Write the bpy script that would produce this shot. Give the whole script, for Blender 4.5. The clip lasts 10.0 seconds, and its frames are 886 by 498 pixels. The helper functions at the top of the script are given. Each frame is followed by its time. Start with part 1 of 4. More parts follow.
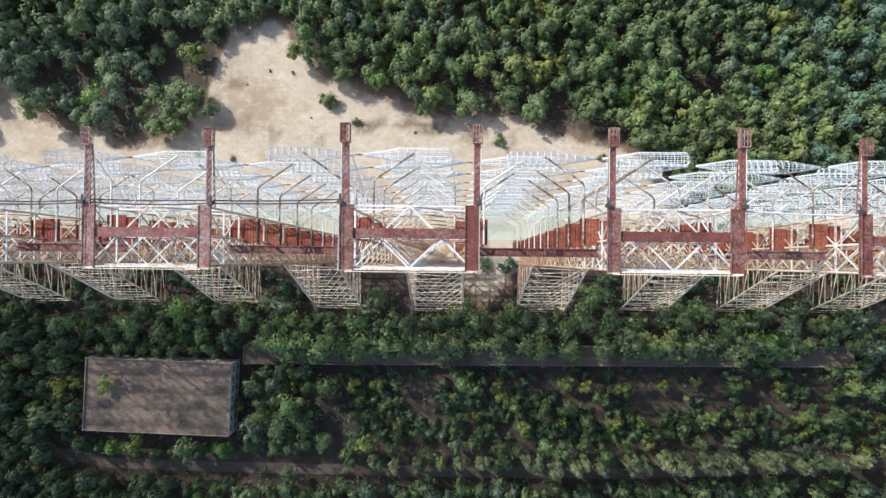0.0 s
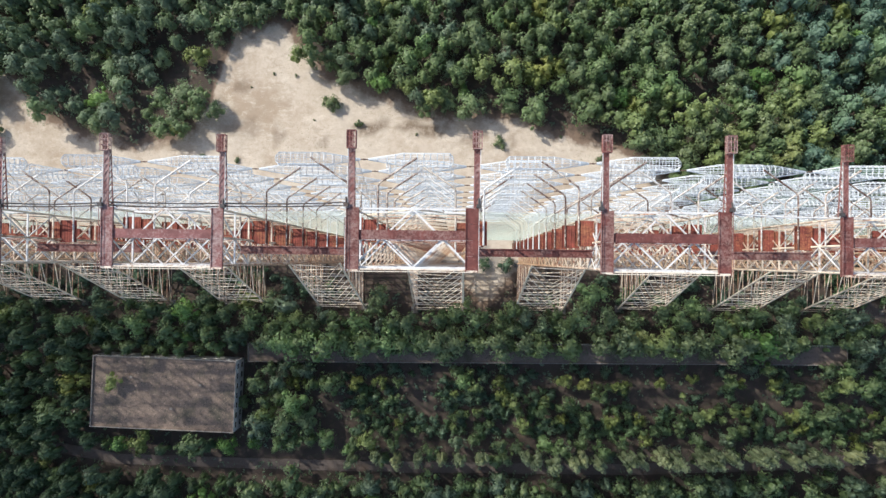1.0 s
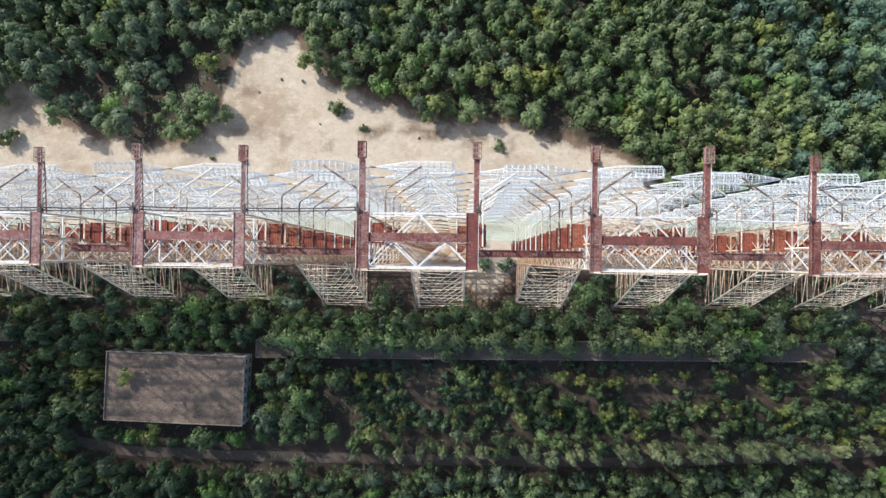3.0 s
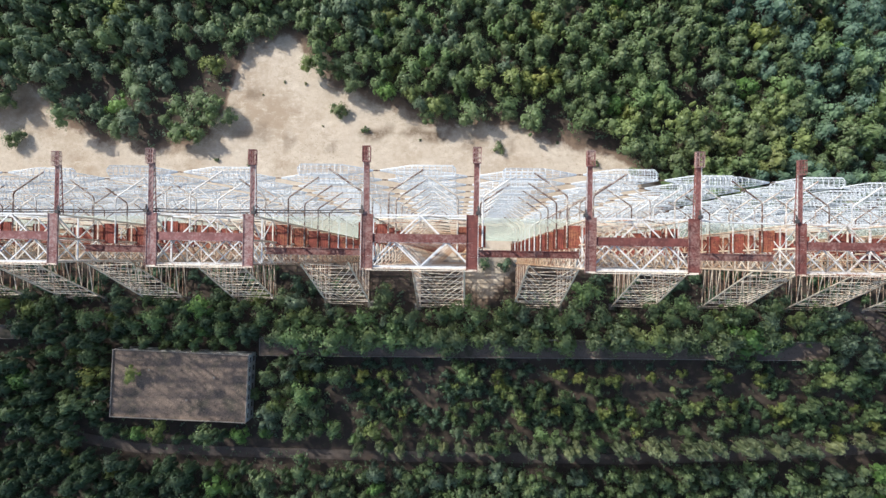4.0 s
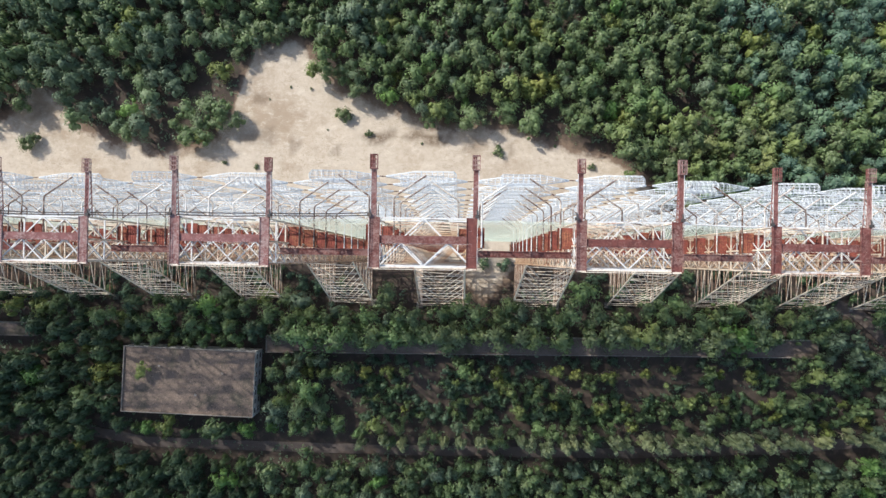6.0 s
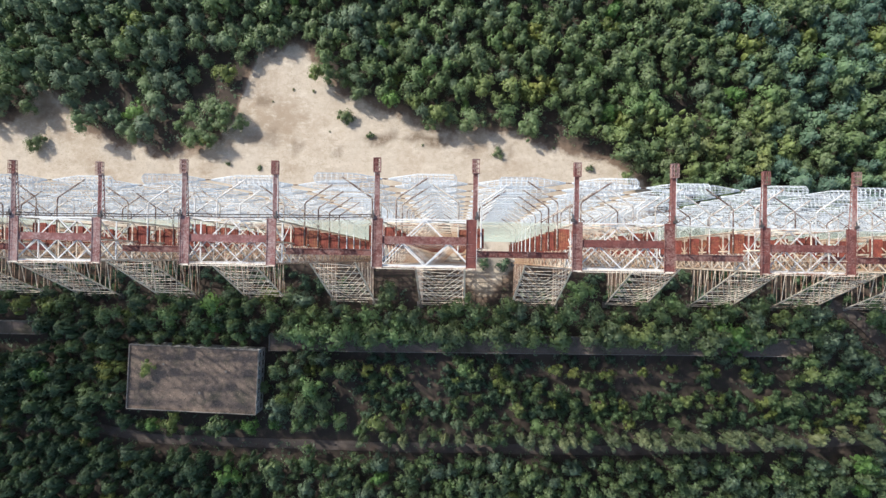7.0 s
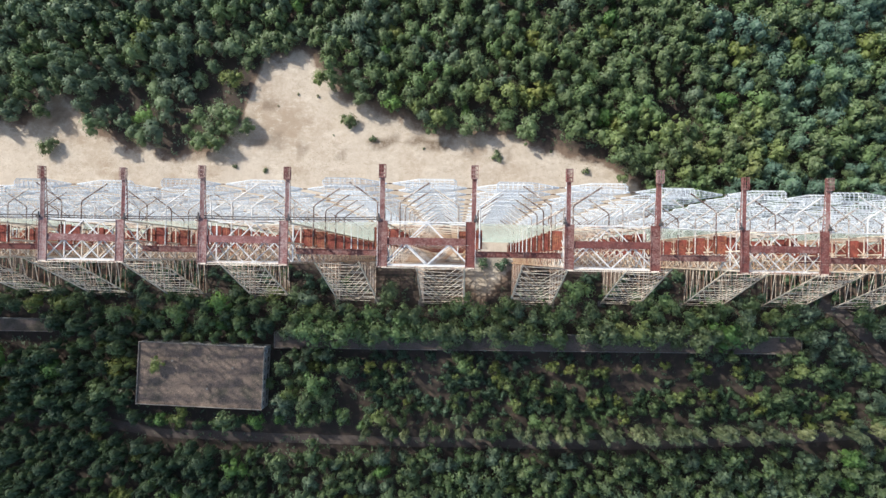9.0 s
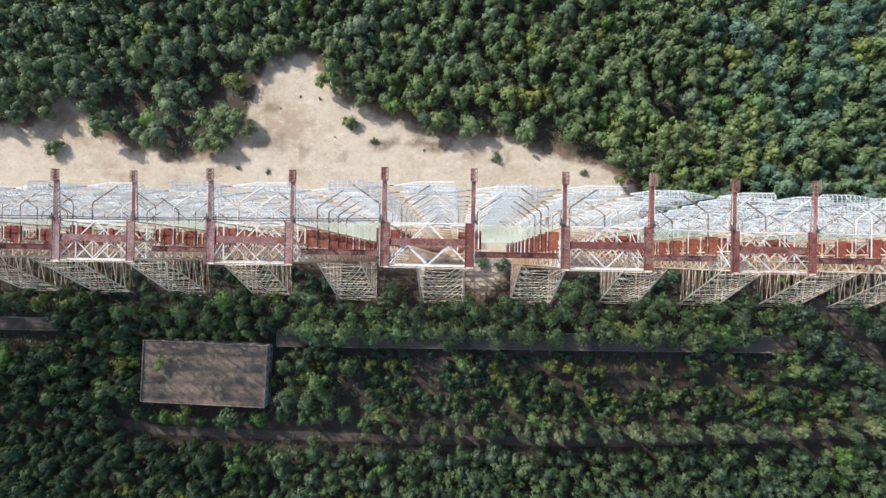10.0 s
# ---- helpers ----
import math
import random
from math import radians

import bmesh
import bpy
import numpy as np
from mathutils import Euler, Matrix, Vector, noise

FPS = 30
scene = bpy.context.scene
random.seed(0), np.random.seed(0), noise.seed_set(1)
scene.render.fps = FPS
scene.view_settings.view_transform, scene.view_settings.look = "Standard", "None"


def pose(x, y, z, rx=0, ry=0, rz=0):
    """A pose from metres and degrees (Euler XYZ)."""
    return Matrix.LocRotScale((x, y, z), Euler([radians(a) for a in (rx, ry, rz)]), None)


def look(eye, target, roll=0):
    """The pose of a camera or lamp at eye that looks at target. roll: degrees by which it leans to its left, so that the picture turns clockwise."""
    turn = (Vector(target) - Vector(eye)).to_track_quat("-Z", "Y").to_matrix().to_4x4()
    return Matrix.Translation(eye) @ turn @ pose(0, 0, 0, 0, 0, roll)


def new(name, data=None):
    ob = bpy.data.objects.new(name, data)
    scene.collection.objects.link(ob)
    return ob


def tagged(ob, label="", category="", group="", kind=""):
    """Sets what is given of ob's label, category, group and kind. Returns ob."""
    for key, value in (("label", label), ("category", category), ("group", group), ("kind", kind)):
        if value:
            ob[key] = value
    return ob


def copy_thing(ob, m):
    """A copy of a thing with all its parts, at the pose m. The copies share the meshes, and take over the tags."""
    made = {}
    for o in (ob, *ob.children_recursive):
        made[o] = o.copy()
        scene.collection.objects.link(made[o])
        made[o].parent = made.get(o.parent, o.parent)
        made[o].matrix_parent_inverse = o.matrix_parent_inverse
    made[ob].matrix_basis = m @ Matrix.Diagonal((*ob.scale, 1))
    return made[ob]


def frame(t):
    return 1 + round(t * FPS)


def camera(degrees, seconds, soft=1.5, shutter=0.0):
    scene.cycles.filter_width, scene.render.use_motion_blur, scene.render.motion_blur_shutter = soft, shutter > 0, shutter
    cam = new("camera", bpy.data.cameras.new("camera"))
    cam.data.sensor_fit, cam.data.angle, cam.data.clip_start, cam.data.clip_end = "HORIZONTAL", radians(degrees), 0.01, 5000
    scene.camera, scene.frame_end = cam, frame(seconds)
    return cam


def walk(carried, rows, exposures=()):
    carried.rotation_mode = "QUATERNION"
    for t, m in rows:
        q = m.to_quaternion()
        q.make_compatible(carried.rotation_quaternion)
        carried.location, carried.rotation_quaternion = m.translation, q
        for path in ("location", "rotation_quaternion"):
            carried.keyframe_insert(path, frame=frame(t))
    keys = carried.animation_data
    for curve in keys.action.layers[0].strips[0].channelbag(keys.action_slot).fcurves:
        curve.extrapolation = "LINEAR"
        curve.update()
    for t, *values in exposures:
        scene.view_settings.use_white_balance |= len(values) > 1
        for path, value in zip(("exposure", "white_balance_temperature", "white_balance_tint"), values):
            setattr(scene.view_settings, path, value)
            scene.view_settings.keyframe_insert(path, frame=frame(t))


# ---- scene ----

# ---------- camera: rises over the antenna, looking down ----------
cam = camera(61.4, 10.0, 1.45)
ROWS = [
    (0, -0.78, 1.00, 229.09, 0.870, 0.955, 0.655),
    (1, -0.82, 1.09, 233.21, 0.833, 0.991, 0.700),
    (2, -0.86, 1.15, 237.24, 0.805, 1.024, 0.747),
    (3, -0.90, 1.20, 241.20, 0.785, 1.052, 0.796),
    (4, -0.93, 1.23, 245.11, 0.772, 1.076, 0.845),
    (5, -0.95, 1.24, 248.98, 0.766, 1.095, 0.893),
    (6, -0.97, 1.24, 252.83, 0.765, 1.107, 0.937),
    (7, -0.98, 1.23, 256.67, 0.768, 1.112, 0.977),
    (8, -0.99, 1.20, 260.52, 0.774, 1.110, 1.011),
    (9, -0.99, 1.17, 264.39, 0.784, 1.101, 1.038),
    (10, -0.99, 1.14, 268.30, 0.794, 1.082, 1.056),
]
walk(cam, [(t, pose(x, y, z, rx, ry, rz)) for t, x, y, z, rx, ry, rz in ROWS])

# ---------- light: afternoon sun from the north-west, clear sky ----------
SUN_EL, SUN_AZ = 37.0, 143.0          # azimuth counted from +x towards +y
world = bpy.data.worlds.new("sky")
scene.world = world
world.use_nodes = True
wn = world.node_tree
sky = wn.nodes.new("ShaderNodeTexSky")
sky.sky_type, sky.sun_disc = "NISHITA", False
sky.air_density, sky.dust_density, sky.ozone_density = 1.0, 1.5, 0.9
sky.sun_elevation, sky.sun_rotation = radians(SUN_EL), radians(90 - SUN_AZ)
wn.links.new(sky.outputs[0], wn.nodes["Background"].inputs[0])
wn.nodes["Background"].inputs[1].default_value = 0.173
sun = new("sun", bpy.data.lights.new("sun", "SUN"))
sun.data.energy, sun.data.angle, sun.data.color = 3.72, radians(0.55), (1.0, 0.965, 0.91)
ce = math.cos(radians(SUN_EL))
sun.matrix_world = look((300 * ce * math.cos(radians(SUN_AZ)), 300 * ce * math.sin(radians(SUN_AZ)), 300 * math.sin(radians(SUN_EL))), (0, 0, 0))
scene.view_settings.exposure = 0.345


# ---------- materials ----------
class Nodes:
    """A small builder for node materials."""

    def __init__(self, name):
        self.m = bpy.data.materials.new(name)
        self.m.use_nodes = True
        self.t = self.m.node_tree
        self.b = self.t.nodes["Principled BSDF"]
        self.pos = self.add("ShaderNodeNewGeometry").outputs["Position"]

    def add(self, kind, **sets):
        n = self.t.nodes.new(kind)
        for k, v in sets.items():
            if k == "blend_type":
                n.blend_type = v
            elif k == "data_type":
                n.data_type = v
            elif k == "operation":
                n.operation = v
        return n

    def link(self, a, b):
        self.t.links.new(a, b)

    def noise(self, scale, detail=4.0, rough=0.6, vec=None, stretch=None):
        n = self.add("ShaderNodeTexNoise")
        n.inputs["Scale"].default_value = scale
        n.inputs["Detail"].default_value = detail
        n.inputs["Roughness"].default_value = rough
        v = vec or self.pos
        if stretch:
            mp = self.add("ShaderNodeMapping")
            mp.inputs["Scale"].default_value = stretch
            self.link(v, mp.inputs["Vector"])
            v = mp.outputs[0]
        self.link(v, n.inputs["Vector"])
        return n.outputs["Fac"]

    def ramp(self, fac, stops):
        r = self.add("ShaderNodeValToRGB")
        e = r.color_ramp.elements
        while len(e) < len(stops):
            e.new(0.5)
        for i, (p, c) in enumerate(stops):
            e[i].position = p
            e[i].color = (*c, 1) if len(c) == 3 else c
        self.link(fac, r.inputs[0])
        return r.outputs[0]

    def mix(self, fac, a, b, blend="MIX"):
        n = self.add("ShaderNodeMix", data_type="RGBA", blend_type=blend)
        for sock, val in ((n.inputs[0], fac), (n.inputs[6], a), (n.inputs[7], b)):
            if isinstance(val, (int, float)):
                sock.default_value = val
            elif isinstance(val, tuple):
                sock.default_value = (*val, 1)
            else:
                self.link(val, sock)
        return n.outputs[2]

    def math(self, op, a, b=0.5):
        n = self.add("ShaderNodeMath", operation=op)
        for sock, val in ((n.inputs[0], a), (n.inputs[1], b)):
            if isinstance(val, (int, float)):
                sock.default_value = val
            else:
                self.link(val, sock)
        return n.outputs[0]

    def bump(self, height, strength=0.4, dist=0.1):
        n = self.add("ShaderNodeBump")
        n.inputs["Strength"].default_value = strength
        n.inputs["Distance"].default_value = dist
        self.link(height, n.inputs["Height"])
        self.link(n.outputs[0], self.b.inputs["Normal"])

    def done(self, colour, rough=0.7, metal=0.0):
        if isinstance(colour, tuple):
            self.b.inputs["Base Color"].default_value = (*colour, 1)
        else:
            self.link(colour, self.b.inputs["Base Color"])
        self.b.inputs["Roughness"].default_value = rough
        self.b.inputs["Metallic"].default_value = metal
        return self.m


def mat_painted_steel(name, paint, rust, amount, rough=0.55, foot_tone=None, mottle=0.86):
    """Old painted steel: chalky paint with rust patches and streaks."""
    n = Nodes(name)
    big = n.noise(0.55, 5, 0.75)
    fine = n.noise(3.2, 4, 0.7)
    per = n.add("ShaderNodeObjectInfo").outputs["Random"]
    v = n.math("ADD", n.math("MULTIPLY", big, 0.47), n.math("ADD", n.math("MULTIPLY", fine, 0.47), n.math("MULTIPLY", per, 0.12)))
    mask = n.ramp(v, [(max(0.0, 0.66 - amount), (0, 0, 0)), (0.80 - amount, (1, 1, 1))])
    shade = n.mix(n.ramp(n.noise(0.8, 5, 0.7), [(0.36, (0, 0, 0)), (0.62, (1, 1, 1))]), tuple(c * mottle for c in paint), paint)
    # browner towards the ground: ochre rust, plus depth shade put into the paint
    if foot_tone:
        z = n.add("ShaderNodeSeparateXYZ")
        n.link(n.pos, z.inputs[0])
        darkened = n.math("ADD", n.math("DIVIDE", n.math("SUBTRACT", 145.0, z.outputs[2]), 80.0), n.math("SUBTRACT", big, 0.5))
        shade = n.mix(n.ramp(darkened, [(0.0, (0, 0, 0)), (0.8, (1, 1, 1))]), shade, foot_tone)
    rusty = n.mix(n.noise(3.5, 3), rust, tuple(c * 0.55 for c in rust))
    n.bump(fine, 0.3, 0.02)
    return n.done(n.mix(mask, shade, rusty), rough)


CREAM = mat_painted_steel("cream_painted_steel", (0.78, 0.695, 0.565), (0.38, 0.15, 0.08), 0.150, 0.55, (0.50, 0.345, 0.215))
SPLAY = mat_painted_steel("pale_cream_steel", (0.85, 0.745, 0.585), (0.44, 0.23, 0.12), 0.14)
WHITE = mat_painted_steel("white_painted_steel", (0.73, 0.72, 0.69), (0.40, 0.25, 0.15), 0.13)
ZINC = mat_painted_steel("zinc_white_wire", (0.78, 0.825, 0.86), (0.66, 0.62, 0.58), 0.04, 0.5)
REDDECK = mat_painted_steel("oxide_red_deck", (0.172, 0.052, 0.042), (0.33, 0.20, 0.17), 0.145, 0.85, None, 0.5)
REDBOOM = mat_painted_steel("faded_red_boom", (0.25, 0.095, 0.080), (0.50, 0.36, 0.32), 0.17, 0.8, None, 0.65)
REDPALE = mat_painted_steel("sun_faded_red_deck", (0.25, 0.105, 0.095), (0.45, 0.34, 0.31), 0.17, 0.9, None, 0.6)
RUSTDECK = mat_painted_steel("rust_red_plate", (0.27, 0.064, 0.042), (0.42, 0.17, 0.08), 0.12, 0.85, None, 0.42)
RUSTPIPE = mat_painted_steel("rusty_pipe", (0.74, 0.67, 0.57), (0.13, 0.065, 0.045), 0.215)
RUSTTIE = mat_painted_steel("rusty_tie", (0.72, 0.58, 0.43), (0.34, 0.17, 0.095), 0.22)
WIRE = mat_painted_steel("reflector_wire", (0.60, 0.68, 0.57), (0.42, 0.44, 0.34), 0.10, 0.6)
CABLE = mat_painted_steel("dark_cable", (0.055, 0.05, 0.048), (0.12, 0.085, 0.065), 0.12, 0.7)
INSUL = mat_painted_steel("brown_porcelain", (0.12, 0.07, 0.05), (0.20, 0.14, 0.10), 0.10, 0.3)


def mat_concrete(name, a, b, moss, grit=0.0):
    n = Nodes(name)
    base = n.mix(n.noise(0.25, 6, 0.7), a, b)
    base = n.mix(n.ramp(n.noise(0.12, 5, 0.65), [(0.52, (0, 0, 0)), (0.68, (1, 1, 1))]), base, moss)
    spots = n.ramp(n.noise(1.3, 3, 0.75), [(0.54, (0, 0, 0)), (0.66, (0.75, 0.75, 0.75))])
    base = n.mix(spots, base, tuple(c * 0.8 for c in moss))
    grain = n.noise(4.0, 5, 0.75)
    base = n.mix(n.ramp(grain, [(0.35, (0, 0, 0)), (0.7, (1, 1, 1))]), n.mix(0.45, base, (0.03, 0.03, 0.03)), base)
    if grit:
        chips = n.noise(1.9, 2, 0.8)
        base = n.mix(n.ramp(chips, [(0.56, (0, 0, 0)), (0.66, (grit, grit, grit))]), base, (0.045, 0.042, 0.035))
        base = n.mix(n.ramp(chips, [(0.30, (grit, grit, grit)), (0.42, (0, 0, 0))]), base, tuple(min(1.0, c * 1.7) for c in a))
    n.bump(grain, 0.5, 0.05)
    return n.done(base, 0.9)


ROOFING = mat_concrete("gravel_roofing", (0.30, 0.215, 0.160), (0.145, 0.106, 0.080), (0.080, 0.072, 0.046), 0.40)
PARAPET = mat_concrete("pale_concrete", (0.37, 0.32, 0.27), (0.26, 0.23, 0.20), (0.18, 0.16, 0.12))
WALLPAINT = mat_concrete("whitewashed_panel", (0.78, 0.77, 0.75), (0.70, 0.69, 0.67), (0.55, 0.53, 0.50))
TAR = mat_concrete("mossy_tar_roof", (0.25, 0.185, 0.145), (0.16, 0.120, 0.098), (0.09, 0.080, 0.045))
ASPHALT = mat_concrete("cracked_asphalt", (0.18, 0.14, 0.115), (0.115, 0.092, 0.078), (0.13, 0.085, 0.055))
FOOTING = mat_concrete("footing_concrete", (0.36, 0.34, 0.30), (0.26, 0.24, 0.21), (0.17, 0.15, 0.11))


def mat_glass_dark():
    n = Nodes("window_glass")
    n.b.inputs["Transmission Weight"].default_value = 0.0
    return n.done(n.mix(n.noise(0.6, 2), (0.02, 0.025, 0.03), (0.05, 0.06, 0.07)), 0.12)


GLASS = mat_glass_dark()


def mat_leaf(name, dark, light, warm):
    """Leaves: hue by tree and by leaf, some light through the blade."""
    n = Nodes(name)
    dark, light, warm = [(1.07 * r, 0.985 * g, b) for r, g, b in (dark, light, warm)]
    tree = n.add("ShaderNodeObjectInfo").outputs["Random"]
    leaf = n.add("ShaderNodeNewGeometry").outputs["Random Per Island"]
    zone = n.noise(0.13, 2)
    c = n.mix(n.math("ADD", n.math("MULTIPLY", leaf, 0.28), n.ramp(n.noise(0.42, 2), [(0.34, (0, 0, 0)), (0.68, (0.75, 0.75, 0.75))])), dark, light)
    pick = n.math("ADD", n.math("MULTIPLY", tree, 0.62), n.math("MULTIPLY", zone, 0.55))
    c = n.mix(n.ramp(pick, [(0.62, (0, 0, 0)), (0.88, (1, 1, 1))]), c, warm)
    n.done(c, 0.5)
    n.b.inputs["Specular IOR Level"].default_value = 0.45
    tr = n.add("ShaderNodeBsdfTranslucent")
    n.link(c, tr.inputs[0])
    ms = n.add("ShaderNodeMixShader")
    ms.inputs[0].default_value = 0.32
    n.link(n.b.outputs[0], ms.inputs[1])
    n.link(tr.outputs[0], ms.inputs[2])
    n.link(ms.outputs[0], n.t.nodes["Material Output"].inputs[0])
    return n.m


LEAF_PINE = mat_leaf("pine_needles", (0.084, 0.143, 0.088), (0.201, 0.289, 0.171), (0.186, 0.280, 0.132))
LEAF_BIRCH = mat_leaf("birch_leaves", (0.080, 0.148, 0.059), (0.208, 0.303, 0.128), (0.237, 0.318, 0.112))
LEAF_ASPEN = mat_leaf("aspen_leaves", (0.077, 0.139, 0.062), (0.208, 0.288, 0.129), (0.185, 0.307, 0.116))
LEAF_WILLOW = mat_leaf("willow_leaves", (0.098, 0.146, 0.072), (0.240, 0.305, 0.160), (0.258, 0.308, 0.146))
# needles made darker: the antenna's shade on the south-western wood is in this colour
LEAF_SPRUCE_SHADED = mat_leaf("spruce_needles", (0.042, 0.082, 0.044), (0.105, 0.172, 0.086), (0.112, 0.182, 0.072))
LEAF_ALDER = mat_leaf("alder_leaves", (0.070, 0.150, 0.103), (0.183, 0.300, 0.206), (0.188, 0.315, 0.165))
LEAF_OLIVE = mat_leaf("lime_leaves", (0.095, 0.148, 0.063), (0.223, 0.300, 0.138), (0.247, 0.305, 0.115))
LEAF_SHRUB = mat_leaf("shrub_leaves", (0.058, 0.122, 0.072), (0.152, 0.245, 0.142), (0.150, 0.255, 0.112))
LEAF_BUSH = mat_leaf("bush_leaves", (0.080, 0.132, 0.058), (0.190, 0.262, 0.118), (0.200, 0.265, 0.100))
LEAF_YELLOW = mat_leaf("yellowing_leaves", (0.128, 0.187, 0.052), (0.261, 0.332, 0.104), (0.288, 0.336, 0.099))
LEAF_FRESH = mat_leaf("fresh_green_leaves", (0.078, 0.184, 0.048), (0.173, 0.336, 0.092), (0.186, 0.336, 0.092))


def mat_bark():
    n = Nodes("bark")
    return n.done(n.mix(n.noise(3, 4), (0.11, 0.08, 0.06), (0.20, 0.16, 0.13)), 0.9)


BARK = mat_bark()


def mat_ground():
    """Pale sand in the clearing, brown litter under the trees."""
    n = Nodes("ground")
    sand_at = n.add("ShaderNodeAttribute")
    sand_at.attribute_name = "sand"
    smear_at = n.add("ShaderNodeAttribute")
    smear_at.attribute_name = "damp"
    sand = n.mix(n.noise(0.10, 5, 0.6), (0.50, 0.425, 0.33), (0.61, 0.53, 0.425))
    sand = n.mix(n.ramp(n.noise(0.5, 6, 0.75), [(0.44, (0, 0, 0)), (0.80, (0.9, 0.9, 0.9))]), sand, (0.40, 0.32, 0.235))
    sand = n.mix(n.ramp(n.noise(0.035, 6, 0.72), [(0.48, (0, 0, 0)), (0.62, (0.9, 0.9, 0.9))]), sand, (0.37, 0.285, 0.20))
    # wind-blown streaks and wheel-worn bands along the clearing
    streak = n.ramp(n.noise(0.30, 7, 0.78, stretch=(0.75, 1.15, 1.0)), [(0.52, (0, 0, 0)), (0.66, (0.7, 0.7, 0.7))])
    sand = n.mix(streak, sand, (0.66, 0.59, 0.48))
    grime = n.ramp(n.noise(0.16, 8, 0.82, stretch=(0.6, 1.3, 1.0)), [(0.55, (0, 0, 0)), (0.70, (0.75, 0.75, 0.75))])
    sand = n.mix(grime, sand, (0.31, 0.235, 0.165))
    tuft = n.ramp(n.noise(1.6, 4, 0.8), [(0.58, (0, 0, 0)), (0.68, (1, 1, 1))])
    sand = n.mix(n.math("MULTIPLY", tuft, n.ramp(n.noise(0.05, 3), [(0.42, (0, 0, 0)), (0.62, (1, 1, 1))])), sand, (0.20, 0.165, 0.095))
    speck = n.ramp(n.noise(2.6, 2, 0.6), [(0.70, (0, 0, 0)), (0.76, (1, 1, 1))])
    sand = n.mix(speck, sand, (0.19, 0.15, 0.10))
    sand = n.mix(n.math("MULTIPLY", smear_at.outputs["Fac"], n.ramp(n.noise(0.45, 5, 0.7), [(0.30, (0.25, 0.25, 0.25)), (0.55, (1, 1, 1))])), sand, (0.20, 0.148, 0.10))
    soil = n.mix(n.noise(0.16, 5, 0.7), (0.042, 0.034, 0.028), (0.094, 0.063, 0.050))
    soil = n.mix(n.ramp(n.noise(0.9, 4, 0.7), [(0.48, (0, 0, 0)), (0.66, (1, 1, 1))]), soil, (0.046, 0.050, 0.028))
    edge = n.math("ADD", sand_at.outputs["Fac"], n.math("MULTIPLY", n.math("SUBTRACT", n.noise(0.35, 5, 0.65), 0.5), 0.9))
    litter = n.mix(n.noise(0.4, 5, 0.7), (0.115, 0.078, 0.054), (0.26, 0.185, 0.13))
    soil = n.mix(n.ramp(edge, [(0.02, (0, 0, 0)), (0.34, (1, 1, 1))]), soil, litter)
    mask = n.ramp(edge, [(0.40, (0, 0, 0)), (0.70, (1, 1, 1))])
    n.bump(n.noise(1.2, 6, 0.7), 0.5, 0.25)
    return n.done(n.mix(mask, soil, sand), 0.95)


GROUND = mat_ground()


# ---------- building blocks ----------
class Geo:
    """Collects beams, pipes and boxes into one mesh."""

    def __init__(self):
        self.v, self.f = [], []

    def prism(self, p, q, r0, r1=None, sides=4, turn=0.785, caps=True):
        p, q = Vector(p), Vector(q)
        r1 = r0 if r1 is None else r1
        d = (q - p).normalized()
        a = d.cross(Vector((0, 0, 1)))
        a = a.normalized() if a.length > 1e-3 else Vector((1, 0, 0))
        b = d.cross(a)
        i = len(self.v)
        for c, r in ((p, r0), (q, r1)):
            for k in range(sides):
                t = turn + 2 * math.pi * k / sides
                self.v.append(c + r * (math.cos(t) * a + math.sin(t) * b))
        for k in range(sides):
            m = (k + 1) % sides
            self.f.append((i + k, i + m, i + sides + m, i + sides + k))
        if caps:
            self.f.append(tuple(i + k for k in reversed(range(sides))))
            self.f.append(tuple(i + sides + k for k in range(sides)))
        return self

    def beam(self, p, q, w):
        return self.prism(p, q, w * 0.7071)

    def box(self, x0, y0, z0, x1, y1, z1):
        i = len(self.v)
        self.v += [Vector((x, y, z)) for z in (z0, z1) for y in (y0, y1) for x in (x0, x1)]
        self.f += [tuple(i + k for k in q) for q in ((0, 2, 3, 1), (4, 5, 7, 6), (0, 1, 5, 4), (2, 6, 7, 3), (0, 4, 6, 2), (1, 3, 7, 5))]
        return self

    def pipe(self, pts, r, sides=8):
        pts = [Vector(p) for p in pts]
        rows = []
        for j, p in enumerate(pts):
            d = (pts[min(j + 1, len(pts) - 1)] - pts[max(j - 1, 0)]).normalized()
            a = d.cross(Vector((0, 0, 1)))
            a = a.normalized() if a.length > 1e-3 else Vector((1, 0, 0))
            b = d.cross(a)
            rows.append(len(self.v))
            self.v += [p + r * (math.cos(2 * math.pi * k / sides) * a + math.sin(2 * math.pi * k / sides) * b) for k in range(sides)]
        for i0, i1 in zip(rows, rows[1:]):
            for k in range(sides):
                m = (k + 1) % sides
                self.f.append((i0 + k, i0 + m, i1 + m, i1 + k))
        self.f.append(tuple(rows[0] + k for k in reversed(range(sides))))
        self.f.append(tuple(rows[-1] + k for k in range(sides)))
        return self

    def mesh(self, name, mat, smooth=False):
        me = bpy.data.meshes.new(name)
        me.from_pydata([tuple(v) for v in self.v], [], self.f)
        me.materials.append(mat)
        if smooth:
            me.polygons.foreach_set("use_smooth", [True] * len(me.polygons))
        me.update()
        return me


def put(name, me, parent=None, at=(0, 0, 0), label=""):
    """Links a mesh as one part under a thing."""
    ob = new(name, me)
    ob.location = at
    if parent:
        ob.parent = parent
    if label:
        tagged(ob, label)
    return ob


